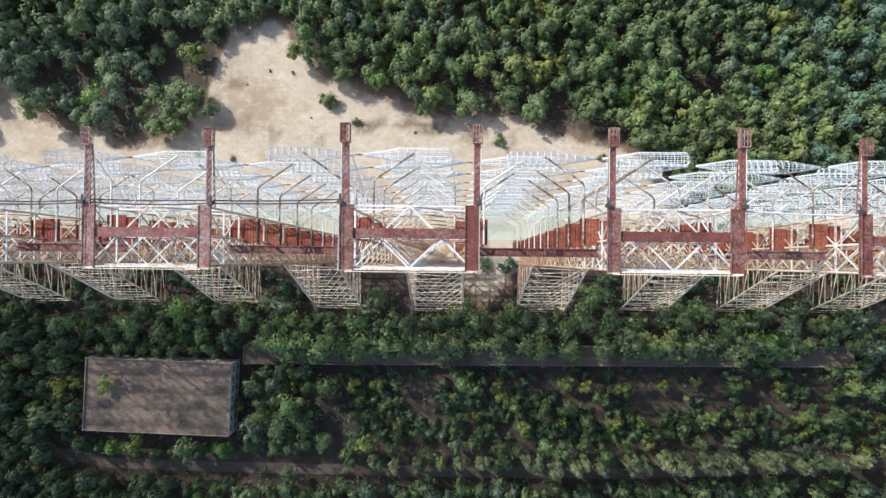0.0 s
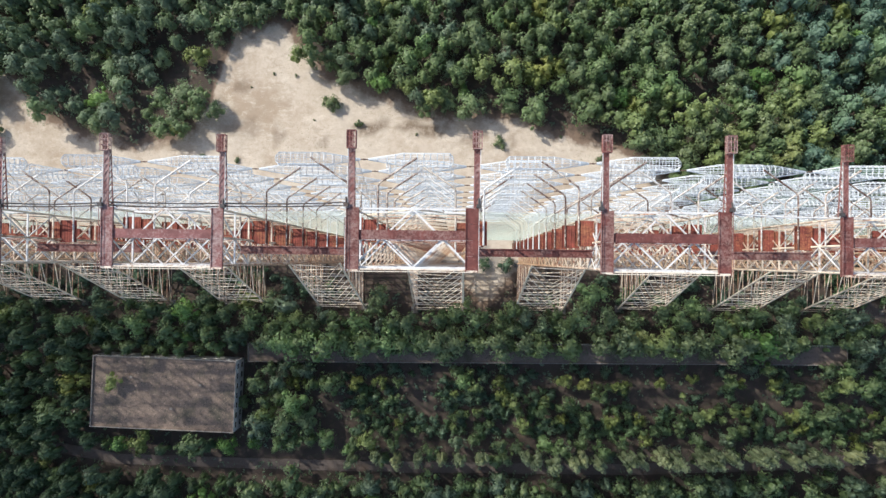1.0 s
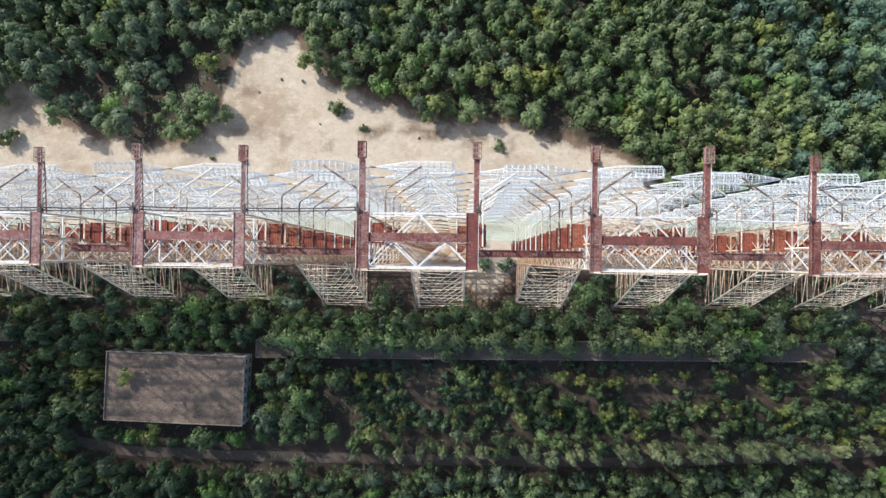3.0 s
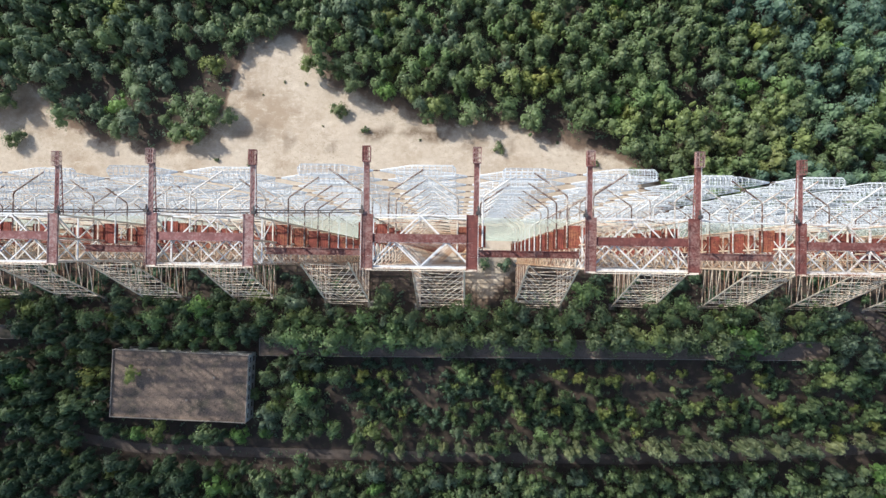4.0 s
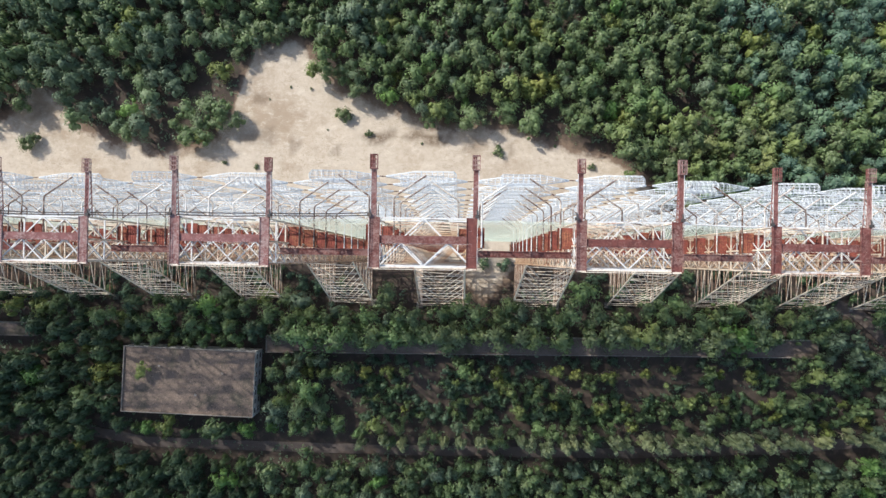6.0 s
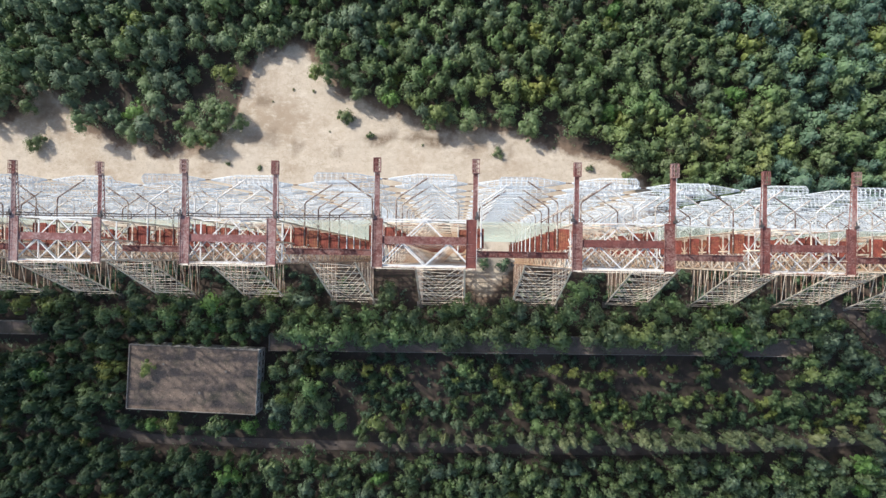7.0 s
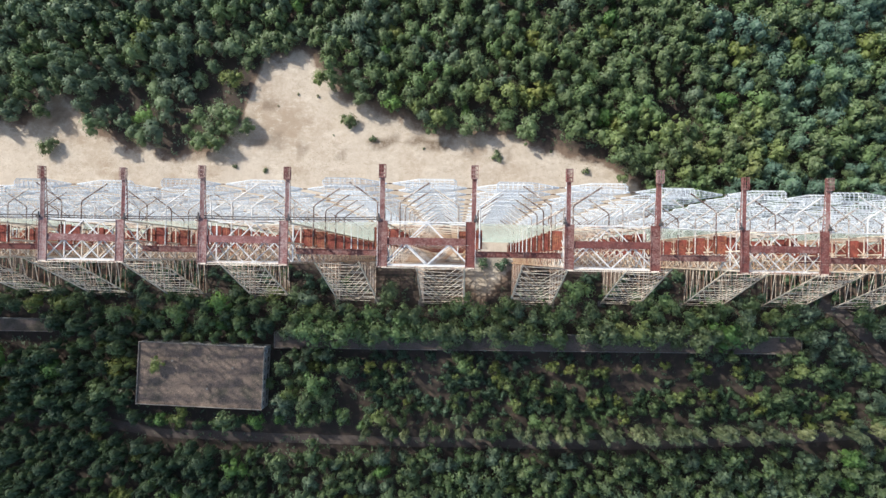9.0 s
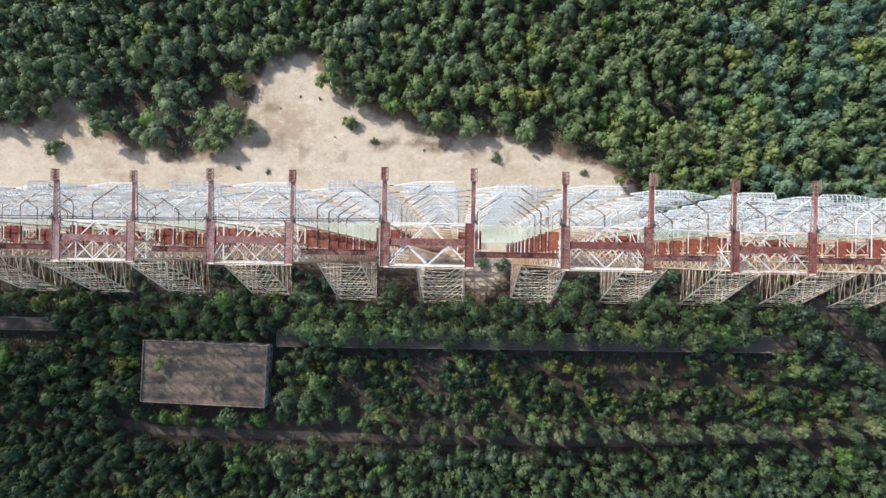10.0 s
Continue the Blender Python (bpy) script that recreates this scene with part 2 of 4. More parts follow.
def thing(name, label, category, group="", kind="", at=(0, 0, 0)):
    ob = new(name)
    ob.empty_display_size = 0.5
    ob.location = at
    return tagged(ob, label, category, group, kind)


# ---------- ground: one sheet to the horizon ----------
SAND_EDGE = [(-189.3, 48.6), (-155.2, 47.4), (-149.1, 54.4), (-146.0, 64.4), (-141.0, 61.3), (-138.1, 49.3), (-127.1, 42.1), (-111.1, 39.0), (-99.1, 35.9),
             (-83.0, 41.8), (-76.9, 49.8), (-82.0, 57.0), (-79.5, 67.5), (-66.5, 73.8), (-56.6, 78.0), (-51.6, 70.7), (-49.6, 63.6), (-38.6, 58.5), (-25.6, 53.4),
             (-12.6, 47.3), (-0.6, 46.2), (13.5, 47.1), (27.5, 42.0), (41.5, 37.9), (51.6, 36.8), (61.5, 30.7), (67.5, 18.6)]
# darker brown smears on the sand: x, y, half width, half depth, strength
SMEARS = [(-29.2, 42.2, 5.3, 1.7, 0.80), (-24.2, 43.7, 2.6, 1.5, 0.50), (-15.0, 42.7, 4.9, 1.5, 0.80), (-9.0, 41.3, 4.2, 1.7, 0.90), (-4.3, 42.5, 1.9, 1.7, 0.60), (-57.3, 39.5, 2.1, 3.0, 0.60), (-43.0, 37.1, 1.5, 1.9, 0.60), (2.8, 38.8, 2.6, 1.5, 0.50), (-69.0, 54.6, 2.6, 2.3, 0.60), (-71.6, 41.6, 3.4, 2.6, 0.50),
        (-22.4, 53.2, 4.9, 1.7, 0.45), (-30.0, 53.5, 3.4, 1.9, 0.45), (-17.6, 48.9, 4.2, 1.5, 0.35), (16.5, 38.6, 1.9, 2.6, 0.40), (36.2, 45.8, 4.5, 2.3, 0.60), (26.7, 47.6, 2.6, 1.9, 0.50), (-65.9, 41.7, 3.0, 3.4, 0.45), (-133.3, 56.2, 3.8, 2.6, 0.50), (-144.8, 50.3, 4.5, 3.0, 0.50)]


def sand_top(x):
    """The clearing's far edge at x."""
    x += 2.2 * noise.noise((x * 0.17, 4.0, 0))
    for (x0, y0), (x1, y1) in zip(SAND_EDGE, SAND_EDGE[1:]):
        if x0 <= x < x1:
            return y0 + (y1 - y0) * (x - x0) / (x1 - x0)
    return 20.0 if x > 0 else 50.0


def sandy(x, y):
    """1 deep in the sand, 0 in the wood, with a soft edge."""
    edge = sum(sand_top(x + d + 1.5 * noise.noise((x * 0.3, y * 0.3, 7))) for d in (-5, -3, -1, 1, 3, 5)) / 6
    top = min(1.0, max(0.0, 0.5 + (edge - y - 1.0 + 3.0 * noise.noise((x * 0.13, y * 0.13, 9))) / 8.0))
    path = math.exp(-((x - 8.0) / 9.0) ** 2)
    # behind the masts sand turns to soil; shade there is put into this tone
    low = min(1.0, max(0.0, 0.5 + (y - 2.5 + 14.0 * path) / 9.0))
    right = min(1.0, max(0.0, 0.5 + (64.0 - x) / 8.0))
    return min(top, low, right)


def ground_sheet():
    xs = np.concatenate([[-4000, -1500, -600, -320, -240], np.arange(-200, 181, 1.9), [220, 320, 600, 1500, 4000]])
    ys = np.concatenate([[-4000, -1500, -600, -300, -160], np.arange(-100, 116, 1.9), [160, 300, 600, 1500, 4000]])
    v, sand, damp = [], [], []
    for y in ys:
        for x in xs:
            near = abs(x) < 210 and abs(y) < 125
            h = 0.22 * noise.noise((x * 0.11, y * 0.11, 0)) + 0.07 * noise.noise((x * 0.45, y * 0.45, 3)) if near else 0.0
            v.append((float(x), float(y), h))
            sand.append(sandy(x, y) if near else 0.0)
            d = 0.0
            for dx, dy, rx, ry, much in SMEARS:
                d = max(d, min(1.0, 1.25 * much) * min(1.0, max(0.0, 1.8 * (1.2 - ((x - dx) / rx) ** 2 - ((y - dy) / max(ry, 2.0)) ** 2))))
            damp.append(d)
    nx = len(xs)
    f = [(j * nx + i, j * nx + i + 1, (j + 1) * nx + i + 1, (j + 1) * nx + i) for j in range(len(ys) - 1) for i in range(nx - 1)]
    me = bpy.data.meshes.new("ground")
    me.from_pydata(v, [], f)
    me.materials.append(GROUND)
    me.attributes.new("sand", "FLOAT", "POINT").data.foreach_set("value", sand)
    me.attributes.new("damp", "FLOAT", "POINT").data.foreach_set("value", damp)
    me.polygons.foreach_set("use_smooth", [True] * len(me.polygons))
    tagged(new("ground", me), "pale sand clearing and brown woodland floor", "ground", kind="structure")


ground_sheet()


def lane(name, pts, width, label):
    """A strip of worn paving along a line."""
    g = Geo()
    left, right = [], []
    for i, (x, y) in enumerate(pts):
        x0, y0 = pts[max(0, i - 1)]
        x1, y1 = pts[min(len(pts) - 1, i + 1)]
        d = Vector((x1 - x0, y1 - y0)).normalized()
        w = width * (0.5 + 0.06 * noise.noise((x * 0.2, y * 0.2, 9)))
        left.append((x - d.y * w, y + d.x * w))
        right.append((x + d.y * w, y - d.x * w))
    for i in range(len(pts)):
        g.v += [Vector((*left[i], 0.34)), Vector((*right[i], 0.34)), Vector((*left[i], -0.3)), Vector((*right[i], -0.3))]
    for i in range(len(pts) - 1):
        a, b = 4 * i, 4 * i + 4
        g.f += [(a, a + 1, b + 1, b), (a, b, b + 2, a + 2), (a + 1, a + 3, b + 3, b + 1)]
    tagged(new(name, g.mesh(name, ASPHALT)), label, "road", kind="structure")


def dense(pts, step=3.0):
    out = []
    for (x0, y0), (x1, y1) in zip(pts, pts[1:]):
        k = max(1, int(math.hypot(x1 - x0, y1 - y0) / step))
        out += [(x0 + (x1 - x0) * i / k, y0 + (y1 - y0) * i / k) for i in range(k)]
    return out + [pts[-1]]


lane("road_1", dense([(-190.2, -51.8), (-154.1, -56.6), (-130.0, -58.3), (-105.9, -62.5), (-57.7, -63.3), (-19.6, -63.6), (54.7, -63.2), (98.9, -61.0), (176.3, -54.6)]), 3.3, "cracked asphalt lane through the wood")
lane("road_2", dense([(121.5, -10.0), (134.5, -16.1), (143.4, -24.2), (153.4, -38.3)]), 4.0, "cracked asphalt side lane beside the antenna")

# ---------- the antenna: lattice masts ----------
# x of each mast at its foot and at its top, and its width against the widest: lean and width are fitted to the camera's
# view
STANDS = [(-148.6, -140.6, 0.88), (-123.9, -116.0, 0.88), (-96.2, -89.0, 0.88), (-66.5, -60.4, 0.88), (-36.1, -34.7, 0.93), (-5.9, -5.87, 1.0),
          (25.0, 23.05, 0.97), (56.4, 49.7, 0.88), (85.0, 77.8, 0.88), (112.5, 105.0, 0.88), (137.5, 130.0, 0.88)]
HALF, FOOT, REAR, FRONT, TOP = 6.85, 7.55, 0.1, 6.9, 147.9
SPLAY_Y = -14.6
STEP, BASE = 6.4, 6.4          # height of a panel, height of the lowest frame
LEVELS = [138.5 - 12.8 * k for k in range(11)]
HALF_LEVEL = 6.4      # the dipoles of the right-hand legs hang half a level lower
# depth narrowed along with the width, for the same view
DEEP = [0.4 + 0.6 * wide for foot, top, wide in STANDS]
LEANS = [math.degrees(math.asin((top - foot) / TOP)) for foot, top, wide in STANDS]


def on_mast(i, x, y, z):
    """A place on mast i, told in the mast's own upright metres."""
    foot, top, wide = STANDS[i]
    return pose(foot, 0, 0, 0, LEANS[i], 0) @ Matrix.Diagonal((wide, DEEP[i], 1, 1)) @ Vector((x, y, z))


LINES = [(i, s * HALF) for i in range(len(STANDS)) for s in (-1, 1)]          # every upright row of legs


def mast_meshes():
    m = {}
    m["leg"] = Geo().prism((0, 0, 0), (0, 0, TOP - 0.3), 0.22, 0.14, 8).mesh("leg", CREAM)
    # one horizontal frame with its zigzag plan bracing
    for key, mat, thick in (("frame", CREAM, 0.21), ("frame_top", WHITE, 0.21)):
        g = Geo()
        mid = 0.5 * (REAR + FRONT)
        g.beam((-HALF, REAR, 0), (HALF, REAR, 0), thick * 1.05).beam((-HALF, FRONT, 0), (HALF, FRONT, 0), thick)
        g.beam((-HALF, REAR, 0), (-HALF, FRONT, 0), thick).beam((HALF, REAR, 0), (HALF, FRONT, 0), thick)
        g.beam((-HALF, mid, 0), (HALF, mid, 0), thick * 0.9)
        zig = [(-HALF, REAR), (-HALF / 2 - 0.1, mid), (0, REAR), (HALF / 2 + 0.1, mid), (HALF, REAR)]
        for a, b in zip(zig, zig[1:]):
            g.beam((*a, 0), (*b, 0), thick * 0.85)
        for a, b in (((-HALF / 2 - 0.1, mid), (0, FRONT)), ((HALF / 2 + 0.1, mid), (0, FRONT))):
            g.beam((*a, 0), (*b, 0), thick * 0.85)
        m[key] = g.mesh(key, mat)
    mid = 0.5 * (REAR + FRONT)
    # one panel of a mast's side: crossed in the rear half, one slanting bar in the front half
    for key, mat in (("side_brace", CREAM), ("side_brace_top", WHITE)):
        for s in (0, 1):
            g = Geo().beam((0.03, REAR, 0), (0.03, mid, STEP), 0.13).beam((-0.12, mid, 0), (-0.12, REAR, STEP), 0.13)
            a, b = (mid, FRONT) if s else (FRONT, mid)
            g.beam((0, a, 0), (0, b, STEP), 0.13)
            m[key, s] = g.mesh("side_brace", mat)
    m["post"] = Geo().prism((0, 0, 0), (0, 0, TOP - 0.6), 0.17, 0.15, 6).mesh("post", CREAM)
    g = Geo()
    g.beam((-HALF, 0, 0), (0, 0, STEP * 2), 0.18).beam((HALF, 0, 0), (0, 0, STEP * 2), 0.18)
    m["face_brace"] = g.mesh("face_brace", CREAM)
    # red service plates beside a leg: a folded sheet with upturned sides
    for key, half, y0, y1, folds in (("plate", 1.22, 3.05, 6.35, 6), ("plate_small", 0.8, 3.3, 6.1, 4)):
        line = [(-half, 0.16)]
        for k in range(2 * folds + 1):
            x = -half + 0.03 + k * (2 * half - 0.06) / (2 * folds)
            line += [(x - 0.02, 0.03 * (k % 2)), (x + 0.02, 0.03 * ((k + 1) % 2))]
        line.append((half, 0.16))
        loop = line + [(x, z - 0.09) for x, z in reversed(line)]
        g = Geo()
        n = len(loop)
        g.v += [Vector((x, y, z)) for y in (y0, y1) for x, z in loop]
        g.f += [(k, (k + 1) % n, n + (k + 1) % n, n + k) for k in range(n)]
        half_n = n // 2
        for o in (0, n):
            g.f += [(o + k, o + k + 1, o + n - 2 - k, o + n - 1 - k) for k in range(half_n - 1)]
        m[key] = g.mesh("plate", RUSTDECK)
    # top decks: overlapping sheets between shallow kerbs
    g = Geo()
    for k in range(4):
        y0 = REAR - 0.45 + k * (FRONT - REAR + 0.55) / 4
        y1 = REAR - 0.45 + (k + 1) * (FRONT - REAR + 0.55) / 4
        g.box(-0.70 + 0.03 * (k % 2), y0 + 0.02, -0.15, 0.70 - 0.03 * ((k + 1) % 2), y1, 0.08 + 0.02 * (k % 2))
    for x in (-0.70, 0.70):
        g.box(x - 0.05, REAR - 0.45, -0.2, x + 0.05, FRONT + 0.1, 0.2)
    m["top_deck"] = g.mesh("top_deck", REDDECK)
    for s in (-1, 1):
        g = Geo()
        x = 0.78 * s
        for k in range(4):
            y = REAR + k * (FRONT - REAR) / 3
            g.beam((x, y, -0.1), (x, y, 0.55), 0.05)
        g.beam((x, REAR - 0.3, 0.55), (x, FRONT, 0.55), 0.06)
        m["handrail", s] = g.mesh("handrail", WHITE)
        m["handrail_red", s] = g.mesh("handrail", REDBOOM)
        g = Geo().pipe([(s * 0.40, FRONT, 0.12), (s * 0.40, 13.9, 0.12)], 0.045, 6)
        for k in range(5):
            g.beam((s * 0.27, FRONT + 0.6 + 1.4 * k, 0.02), (s * 0.42, FRONT + 0.6 + 1.4 * k, 0.13), 0.06)
        m["boom_rail", s] = g.mesh("boom_rail", WHITE)
    m["end_plate"] = Geo().box(-0.66, REAR - 0.42, -0.25, 0.66, REAR - 0.22, 0.1).box(-0.6, REAR - 0.4, 0.1, -0.4, REAR - 0.26, 0.3).mesh("end_plate", CREAM)
    m["junction_box"] = Geo().box(-0.28, -0.22, 0, 0.28, 0.22, 0.5).prism((0, 0.2, 0.25), (0, 0.9, 0.05), 0.12, sides=6).mesh("junction_box", CABLE)
    g = Geo().box(-HALF + 0.72, 3.3, -0.35, HALF - 0.72, 4.42, 0.06)
    for k in range(9):
        x = -HALF + 1.2 + k * (2 * HALF - 2.4) / 8
        g.beam((x, 3.2, -0.5), (x, 4.5, -0.5), 0.14)
    m["cross_deck"] = g.mesh("cross_deck", REDDECK)
    m["cross_walk"] = Geo().box(-HALF + 0.4, 3.45, -0.1, HALF - 0.4, 4.1, 0.0).box(-HALF + 0.4, 3.37, -0.3, HALF - 0.4, 3.45, 0.1).mesh("cross_walk", RUSTDECK)
    # forward boom: two chords, a deck and cross bars
    g = Geo()
    for x in (-0.27, 0.27):
        g.beam((x, FRONT, 0), (x, 14.0, 0), 0.16).beam((x, FRONT, -1.3), (x, 14.0, -0.5), 0.14)
    g.box(-0.22, FRONT, -0.05, 0.22, 14.0, 0.02)
    for k in range(9):
        y0, y1 = FRONT + k * 0.79, FRONT + (k + 1) * 0.79
        g.beam((-0.27, y0, 0.06), (0.27, y1, 0.06), 0.09)
        g.beam((-0.27, y0, 0.0), (-0.27, y1, -1.2 + 0.09 * k), 0.08).beam((0.27, y0, 0.0), (0.27, y1, -1.2 + 0.09 * k), 0.08)
    m["boom"] = g.mesh("boom", REDBOOM)
    # basket at the boom's end: a welded cage over a steel floor
    bm = bmesh.new()
    bmesh.ops.create_cube(bm, size=1.0, matrix=Matrix.Translation((0.03, 14.75, 0.42)) @ Matrix.Diagonal((1.02, 2.0, 0.95, 1)))
    bmesh.ops.subdivide_edges(bm, edges=bm.edges[:], cuts=2, use_grid_fill=True)
    bmesh.ops.wireframe(bm, faces=bm.faces[:], thickness=0.09, use_replace=True, use_even_offset=True)
    m["basket"] = bpy.data.meshes.new("basket")
    bm.to_mesh(m["basket"])
    bm.free()
    m["basket"].materials.append(REDBOOM)
    m["basket_floor"] = Geo().box(-0.55, 13.95, -0.10, 0.10, 15.85, -0.06).mesh("basket_floor", REDDECK)
    g = Geo().box(-HALF, REAR - 0.26, -0.1, HALF, REAR - 0.10, 0.05)
    for k in range(13):
        x = -HALF + k * 2 * HALF / 12
        g.beam((x, REAR - 0.42, 0.05), (x, REAR - 0.42, 1.1), 0.06)
    g.beam((-HALF, REAR - 0.42, 1.1), (HALF, REAR - 0.42, 1.1), 0.08)
    m["rear_walk"] = g.mesh("rear_walk", CREAM)
    # splayed rear legs with rungs and bracing
    SP = 52.0
    for s in (-1, 1):
        m["splay_leg", s] = Geo().prism((s * (FOOT - HALF), SPLAY_Y, 0), (0, REAR, SP), 0.27, 0.24, 8).mesh("splay_leg", SPLAY)
    q = random.Random(3)
    for k in range(15):
        tilt = q.uniform(0.4, 1.9) * (-1) ** k
        wide = FOOT - (FOOT - HALF) * k / 15
        m["rung", k] = Geo().beam((-wide, 0.24 * tilt, tilt), (wide, -0.24 * tilt, -tilt), 0.21).mesh("rung", SPLAY)
    run = REAR - SPLAY_Y
    for s in (-1, 1):
        m["brace", s] = Geo().prism((s * HALF, 0.36 * run, 0.36 * SP), (0, 0, 0), 0.115, sides=6, turn=0.0).mesh("splay_brace", SPLAY, True)
    for k in range(13):
        f = k / 13
        m["tie", k] = Geo().beam((0, 0, 0), (0, run * (1 - f), 0), 0.20).mesh("tie", RUSTTIE)
        m["strut", k] = Geo().beam((0, 0, 0), (0, run * (1 - f), SP / 13), 0.20).mesh("strut", SPLAY)
    g = Geo().box(-1.1, -1.1, -0.4, 1.1, 1.1, 0.55).box(-0.7, -0.7, 0.55, 0.7, 0.7, 0.9)
    m["footing"] = g.mesh("footing", FOOTING)
    # ladder in the mast
    g = Geo()
    g.beam((-0.25, 0, 0), (-0.25, 0, TOP), 0.07).beam((0.25, 0, 0), (0.25, 0, TOP), 0.07)
    for k in range(120):
        g.beam((-0.25, 0, 1.2 * k + 0.6), (0.25, 0, 1.2 * k + 0.6), 0.05)
    m["ladder"] = g.mesh("ladder", CREAM)
    return m


MAST = mast_meshes()


def build_mast():
    root = thing("lattice_mast", "tall cream-painted steel lattice mast with oxide-red top decks and rust", "radar mast", "masts of the antenna")
    for x in (-HALF, HALF):
        for y in (REAR, FRONT):
            put("leg", MAST["leg"], root, (x, y, 0.3))
        put("splay_leg", MAST["splay_leg", -1 if x < 0 else 1], root, (x, 0, 0.3))
        put("post", MAST["post"], root, (x, 0.5 * (REAR + FRONT), 0.3))
        for k in range(13):
            put("tie", MAST["tie", k], root, (x, SPLAY_Y + (REAR - SPLAY_Y) * k / 13, 4 * k + 0.3))
            if k % 2 == 0:
                put("strut", MAST["strut", k], root, (x, SPLAY_Y + (REAR - SPLAY_Y) * k / 13, 4 * k + 0.3))
        for y in (SPLAY_Y, REAR, FRONT):
            put("footing", MAST["footing"], root, (x * (FOOT / HALF if y < -1 else 1.0), y, 0.0))
        for k in range(22):
            put("side_brace", MAST["side_brace_top" if k > 19 else "side_brace", k % 2], root, (x, 0, BASE + k * STEP))
        put("top_deck", MAST["top_deck"], root, (x, 0, TOP), "oxide-red steel deck with flaking paint")
        put("handrail", MAST["handrail_red", -1 if x < 0 else 1], root, (x, 0, TOP), "thin rusty handrail")
        off = 0.5 if x > 0 else -0.2
        put("boom", MAST["boom"], root, (x + off, 0, TOP), "rusty red cantilever boom")
        put("boom_rail", MAST["boom_rail", -1 if x < 0 else 1], root, (x + off, 0, TOP), "white pipe rail")
        put("end_plate", MAST["end_plate"], root, (x, 0, TOP), "pale steel end plate")
        put("junction_box", MAST["junction_box"], root, (x + (0.75 if x > 0 else -0.75), FRONT + 0.35, TOP + 0.05), "dark cable junction box")
        put("basket", MAST["basket"], root, (x + off, 0, TOP), "rusty red railed basket")
        put("basket_floor", MAST["basket_floor"], root, (x + off, 0, TOP))
        low = HALF_LEVEL if x > 0 else 0.0
        out = 1 if x > 0 else -1
        for z in LEVELS:
            put("plate", MAST["plate"], root, (x + 1.15 * out, 0, z - low), "rust-red service plate")
            put("plate", MAST["plate_small"], root, (x - 0.95 * out, 0, z - low), "narrow rust-red service plate")
    for k in range(15):
        put("rung", MAST["rung", k], root, (0, SPLAY_Y + (REAR - SPLAY_Y) * k / 15, 52 * k / 15 + 0.4))
    for k in range(14):
        up = 1.05 * (k // 2)
        put("splay_brace", MAST["brace", 1 if k % 2 else -1], root, (0, SPLAY_Y + 0.1 * (REAR - SPLAY_Y) * up, 5.2 * up + 0.3))
    put("cross_deck", MAST["cross_deck"], root, (0, 0, TOP - 0.1), "dark red cross deck")
    for k in range(22):
        put("cross_walk", MAST["cross_walk"], root, (0, 0, LEVELS[0] - 6.4 * k), "rust-red cross walk")
    put("rear_walk", MAST["rear_walk"], root, (0, 0, TOP), "white railed walkway")
    for k in range(23):
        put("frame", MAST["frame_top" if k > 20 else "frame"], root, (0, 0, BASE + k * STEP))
    for k in range(11):
        put("face_brace", MAST["face_brace"], root, (0, FRONT, BASE + 2 * k * STEP))
    put("ladder", MAST["ladder"], root, (HALF - 1.0, 2.0, 0.3))
    return root


first = build_mast()
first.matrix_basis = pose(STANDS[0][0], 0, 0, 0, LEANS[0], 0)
PALER = {}
for key in ("top_deck", "cross_deck", "boom"):
    PALER[key] = MAST[key].copy()
    PALER[key].materials[0] = REDPALE
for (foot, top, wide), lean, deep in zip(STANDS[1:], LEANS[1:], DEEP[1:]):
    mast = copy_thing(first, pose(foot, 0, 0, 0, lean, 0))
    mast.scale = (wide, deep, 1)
    if wide == 1.0:
        for child in mast.children:
            if child.name.startswith("handrail"):
                child.data = MAST["handrail", -1 if child.location.x < 0 else 1]
                tagged(child, "thin white handrail")
    if foot < -30:          # the western decks are a paler red
        for child in mast.children:
            key = child.name.split(".")[0]
            if key in PALER:
                child.data = PALER[key]


def joined(parts, name):
    """One mesh out of placed meshes that share a material."""
    g = Geo()
    for me, m in parts:
        i = len(g.v)
        g.v += [m @ v.co for v in me.vertices]
        g.f += [tuple(i + k for k in p.vertices) for p in me.polygons]
    return g.mesh(name, parts[0][0].materials[0])


def far_thing(source, name, label, category, group, xs):
    """Plainer copies, a part for each material, for the run of the antenna past the clearing."""
    by = {}
    for o in source.children_recursive:
        m = Matrix.LocRotScale(o.location, o.rotation_euler, o.scale)
        by.setdefault(o.data.materials[0].name, []).append((o.data, m))
    meshes = [joined(parts, parts[0][0].name.split(".")[0]) for parts in by.values()]
    for x, y, z in xs:
        root = thing(name, label, category, group, at=(x, y, z))
        for me in meshes:
            tagged(put(me.name.split(".")[0], me, root), kind="stuff")


first.scale = (STANDS[0][2], DEEP[0], 1)
# unseen masts out of view, added so their shade falls on the south-western wood
FAR = [-175.0, -203.0, -231.0, -259.0, -287.0]
far_thing(first, "lattice_mast", "tall cream-painted steel lattice mast farther along the row", "radar mast", "masts of the antenna", [(x, 0, 0) for x in FAR])

# bridges across the gaps between masts
g = Geo()
SPAN = 28.0 - 2 * HALF
g.box(-SPAN / 2, 1.62, -0.12, SPAN / 2, 2.48, 0.0)
for y in (1.6, 2.5):
    g.box(-SPAN / 2, y - 0.07, -0.45, SPAN / 2, y + 0.07, 0.14)
    for k in range(10):
        x = -SPAN / 2 + k * SPAN / 9
        g.beam((x, y, 0), (x, y, 1.1), 0.06)
    g.beam((-SPAN / 2, y, 1.1), (SPAN / 2, y, 1.1), 0.07)
BRIDGE = g.mesh("bridge", REDDECK)
